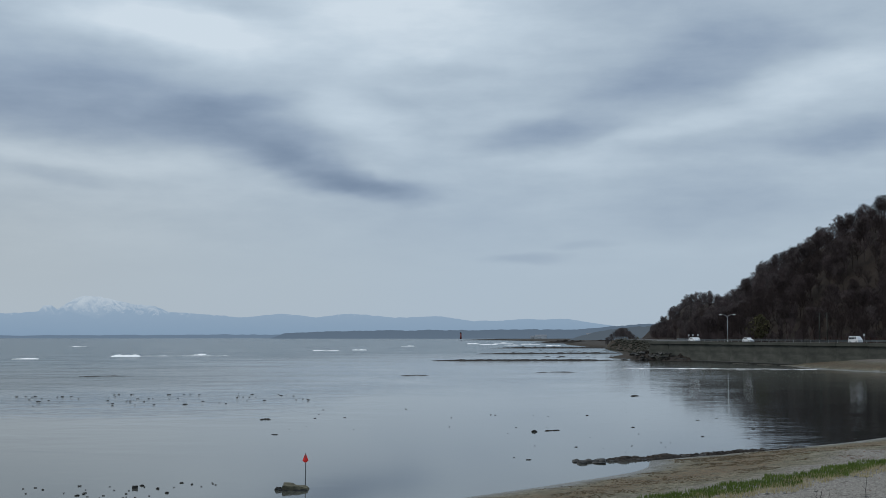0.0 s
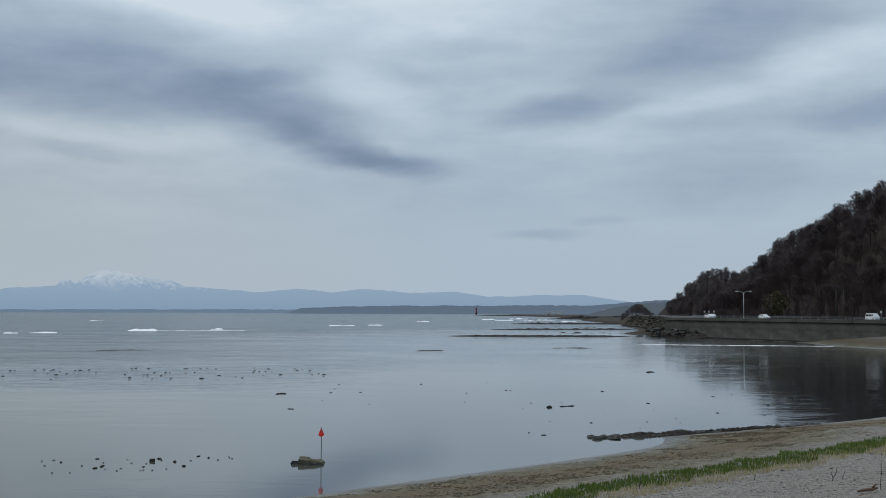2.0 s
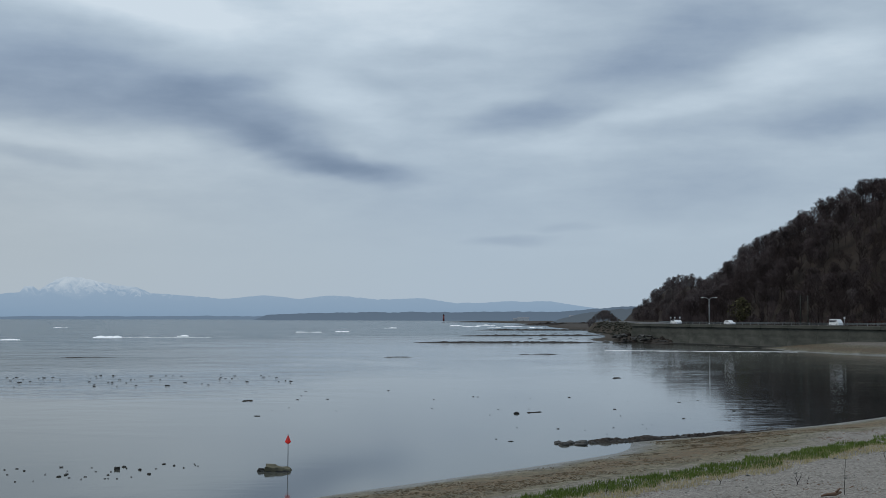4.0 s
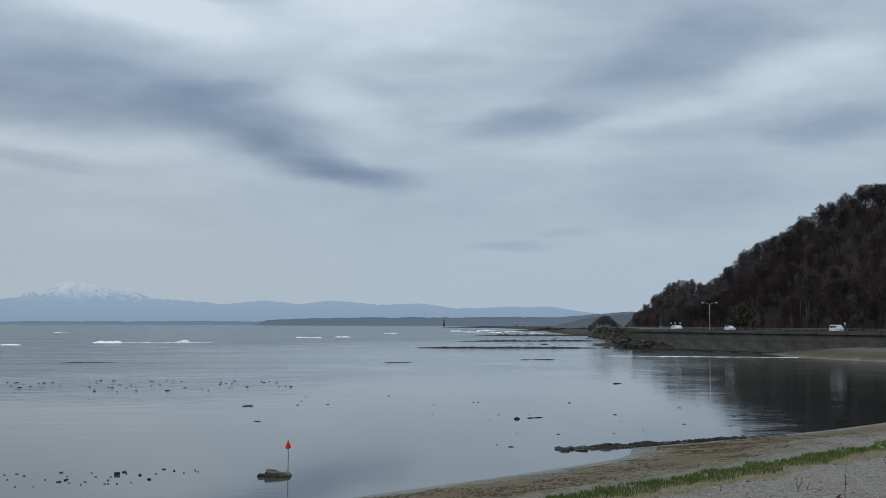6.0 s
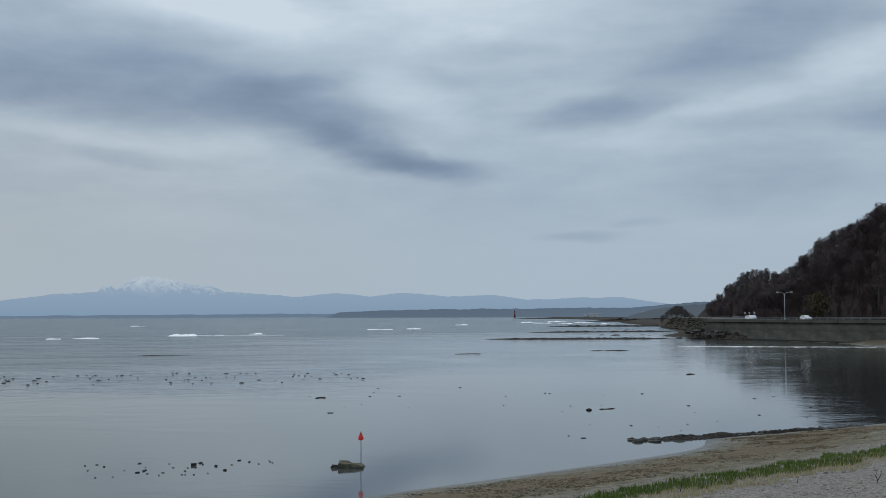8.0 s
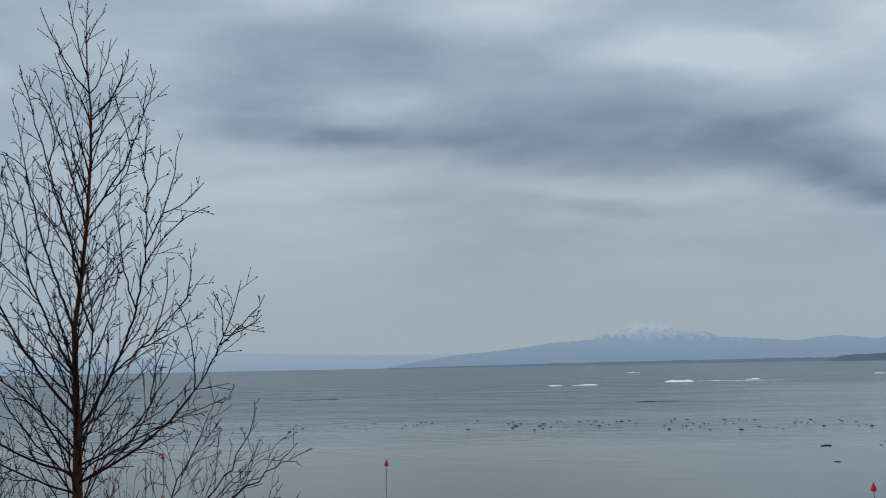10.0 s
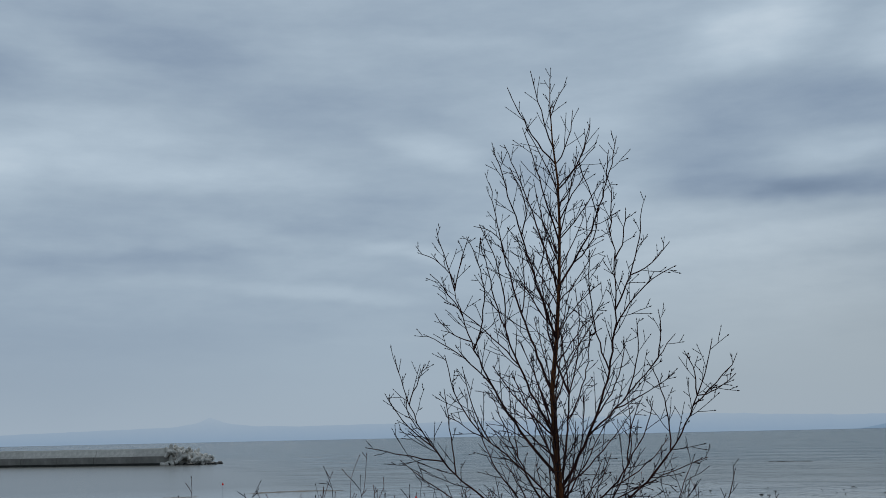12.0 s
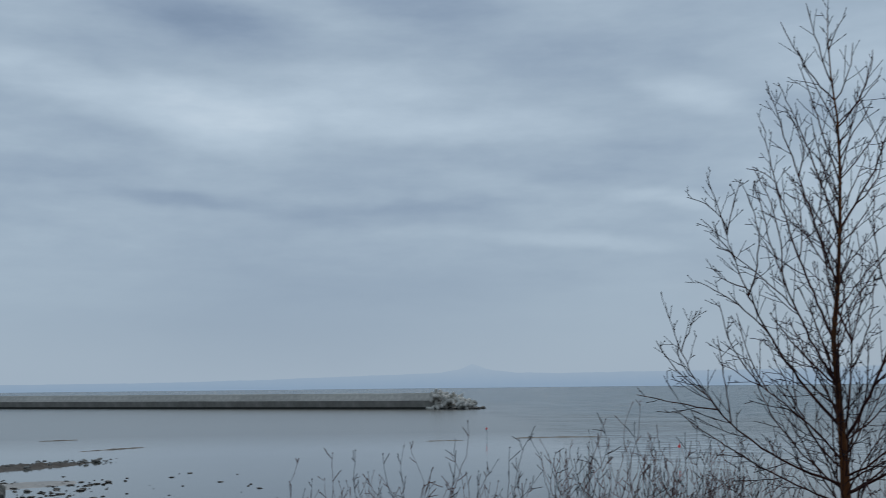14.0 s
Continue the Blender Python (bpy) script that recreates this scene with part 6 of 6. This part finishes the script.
def make_shrub(x, y, z, stems, high, spread, seed):
    """A clump of thin upright shoots that fork near the top."""
    rng = random.Random(seed)
    shrub = thing("shrub", "clump of thin leafless reddish shoots on the bank", "shrub", at=(x, y, z), group="scrub on the bank")
    for k in range(stems + 3):
        v, f = [], []
        a = rng.uniform(0, 6.28)
        p = Vector((math.cos(a), math.sin(a), 0)) * rng.uniform(0, 0.18)
        way = (Vector((math.cos(a), math.sin(a), 0)) * (0.02 if k == 0 else rng.uniform(0.3, 1.5) * spread) + Vector((0, 0, 1))).normalized()
        ln = high * (1.0 if k == 0 else rng.uniform(0.6, 0.98))
        q, qw, qr = shoot(v, f, rng, p, way, ln, 0.0040, 0.0014, max(10, int(ln / 0.07)), 4)
        bud(v, f, q[-1], qw[-1], 0.012)
        twigs(v, f, rng, q, qw, qr, rng.randint(9, 13) if spread > 0.28 else rng.randint(6, 12), 0.26 if spread > 0.28 else 0.18, 1 if spread > 0.28 or rng.random() < 0.35 else 0, 0.45 if spread > 0.28 else 0.5, 0.6)
        k_high = min(1.25, max(0.85, ln / max(p.z for p in v)))
        v = [p * k_high for p in v]
        part("stem", mesh_of("stem", v, f), MAT["shoot" if rng.random() < 0.6 else "twig"], shrub)
    return shrub


def make_bush(az, dist, reaches, seed):
    """A low spreading bush: crooked limbs that lean out over the slope and turn up, with sparse side branches."""
    rng = random.Random(seed)
    foot = polar(az, dist)
    foot.z = base_z(foot.x, foot.y) - 0.05
    bush = thing("bush", "low leafless bush with crooked dark spreading limbs", "bush", at=foot, group="scrub on the bank")
    fork = Vector((rng.uniform(-0.05, 0.05), rng.uniform(-0.05, 0.05), 6.85 - foot.z))
    v, f = [], []
    grow(v, f, rng, Vector((0, 0, 0)), fork.normalized(), fork.length * 1.03, 0.014, 0.011, 0.0, 0.0, 8, 6, 0.03)
    part("stem", mesh_of("stem", v, f, True), MAT["bark"], bush)
    for tip_az, tip_el, tip_dist, bow, r in reaches:
        tip = polar(tip_az, tip_dist, 8.0 + tip_dist * math.tan(radians(tip_el))) - foot
        out = tip - fork
        mid = fork + Vector((out.x * bow, out.y * bow, out.z * (0.97 - 0.62 * bow)))
        v, f, pts, ways, rad = [], [], [], [], []
        n = max(9, int(out.length / 0.09))
        for i in range(n + 1):
            t = i / n
            jog = Vector((rng.gauss(0, 0.012), rng.gauss(0, 0.012), rng.gauss(0, 0.012))) * (1 if 0 < i < n else 0)
            pts.append(fork * (1 - t) ** 2 + mid * (2 * t * (1 - t)) + tip * (t * t) + jog)
            rad.append(0.72 * r * (1 - 0.66 * t))
        ways = [(b - a).normalized() for a, b in zip(pts, pts[1:])]
        ways.append(ways[-1])
        tube(v, f, pts, rad, 5, False)
        limb_part = part("limb", mesh_of("limb", v, f, True), MAT["bark"], bush)
        v, f = [], []
        bud(v, f, pts[-1], ways[-1], 0.016)
        twigs(v, f, rng, pts, ways, rad, rng.randint(5, 7), 0.40, 1, 0.3, 0.7)
        part("twig_spray", mesh_of("twig_spray", v, f), MAT["twig"], limb_part, "fine dark budded twigs", kind="stuff")
    return bush


# tip azimuth, elevation and distance, outward bow, thickness of each limb
make_bush(39.4, 8.4, ((34.55, -1.9, 8.3, 0.85, 0.011), (32.7, -3.6, 8.2, 0.75, 0.011), (36.35, -1.2, 8.5, 0.62, 0.009),
                      (34.3, -3.5, 8.6, 0.8, 0.007), (33.5, -6.0, 8.3, 0.5, 0.007), (36.9, -3.2, 8.2, 0.5, 0.006), (33.3, -3.3, 8.5, 0.7, 0.007)), 301)

# azimuth, distance, top elevation, stems, spread
SHRUBS = [(38.3, 8.4, -2.6, 5, 0.2), (38.6, 8.3, -2.9, 6, 0.2), (39.1, 8.5, -2.2, 6, 0.2), (39.7, 8.4, -1.8, 7, 0.2), (49.7, 8.3, -1.6, 4, 0.2), (50.4, 8.1, -2.2, 5, 0.3),
          (52.0, 8.0, -1.3, 7, 0.15)]
SHRUBS += [(52.9, 8.0, -0.7, 8, 0.14), (53.9, 8.3, -0.8, 8, 0.14), (51.2, 8.4, -1.9, 6, 0.2), (54.5, 8.1, -1.5, 6, 0.25), (55.7, 8.2, -3.1, 4, 0.2), (57.5, 8.0, -2.9, 4, 0.12), (58.6, 8.2, -1.9, 3, 0.1), (60.4, 8.0, -1.6, 0, 0.06),
          (60.2, 8.5, -3.1, 4, 0.2), (62.4, 8.2, -3.1, 5, 0.25), (63.6, 8.5, -2.8, 5, 0.25), (65.6, 8.2, -2.8, 5, 0.27), (66.0, 8.6, -2.9, 3, 0.27)]
rng = random.Random(77)
SHRUBS += [(rng.uniform(45, 55.5), rng.uniform(7.6, 10.0), rng.uniform(-4.0, -2.4), rng.randint(3, 6), 0.16) for k in range(56)]
SHRUBS += [(rng.uniform(44.5, 50), rng.uniform(7.6, 9.5), rng.uniform(-4.6, -2.6), rng.randint(3, 6), 0.2) for k in range(16)]
SHRUBS += [(rng.uniform(57, 66), rng.uniform(7.6, 10.0), rng.uniform(-4.9, -3.8), rng.randint(3, 6), 0.25) for k in range(20)]
SHRUBS += [(rng.uniform(39.2, 42.5), rng.uniform(7.6, 10.0), rng.uniform(-4.6, -3.2), rng.randint(3, 6), 0.35) for k in range(9)]
for k, (az, dist, el, stems, spread) in enumerate(SHRUBS):
    p = polar(az, dist)
    top = 8.0 + dist * math.tan(radians(el))
    z = base_z(p.x, p.y) - 0.05
    make_shrub(p.x, p.y, z, stems, top - z, spread, 100 + k)
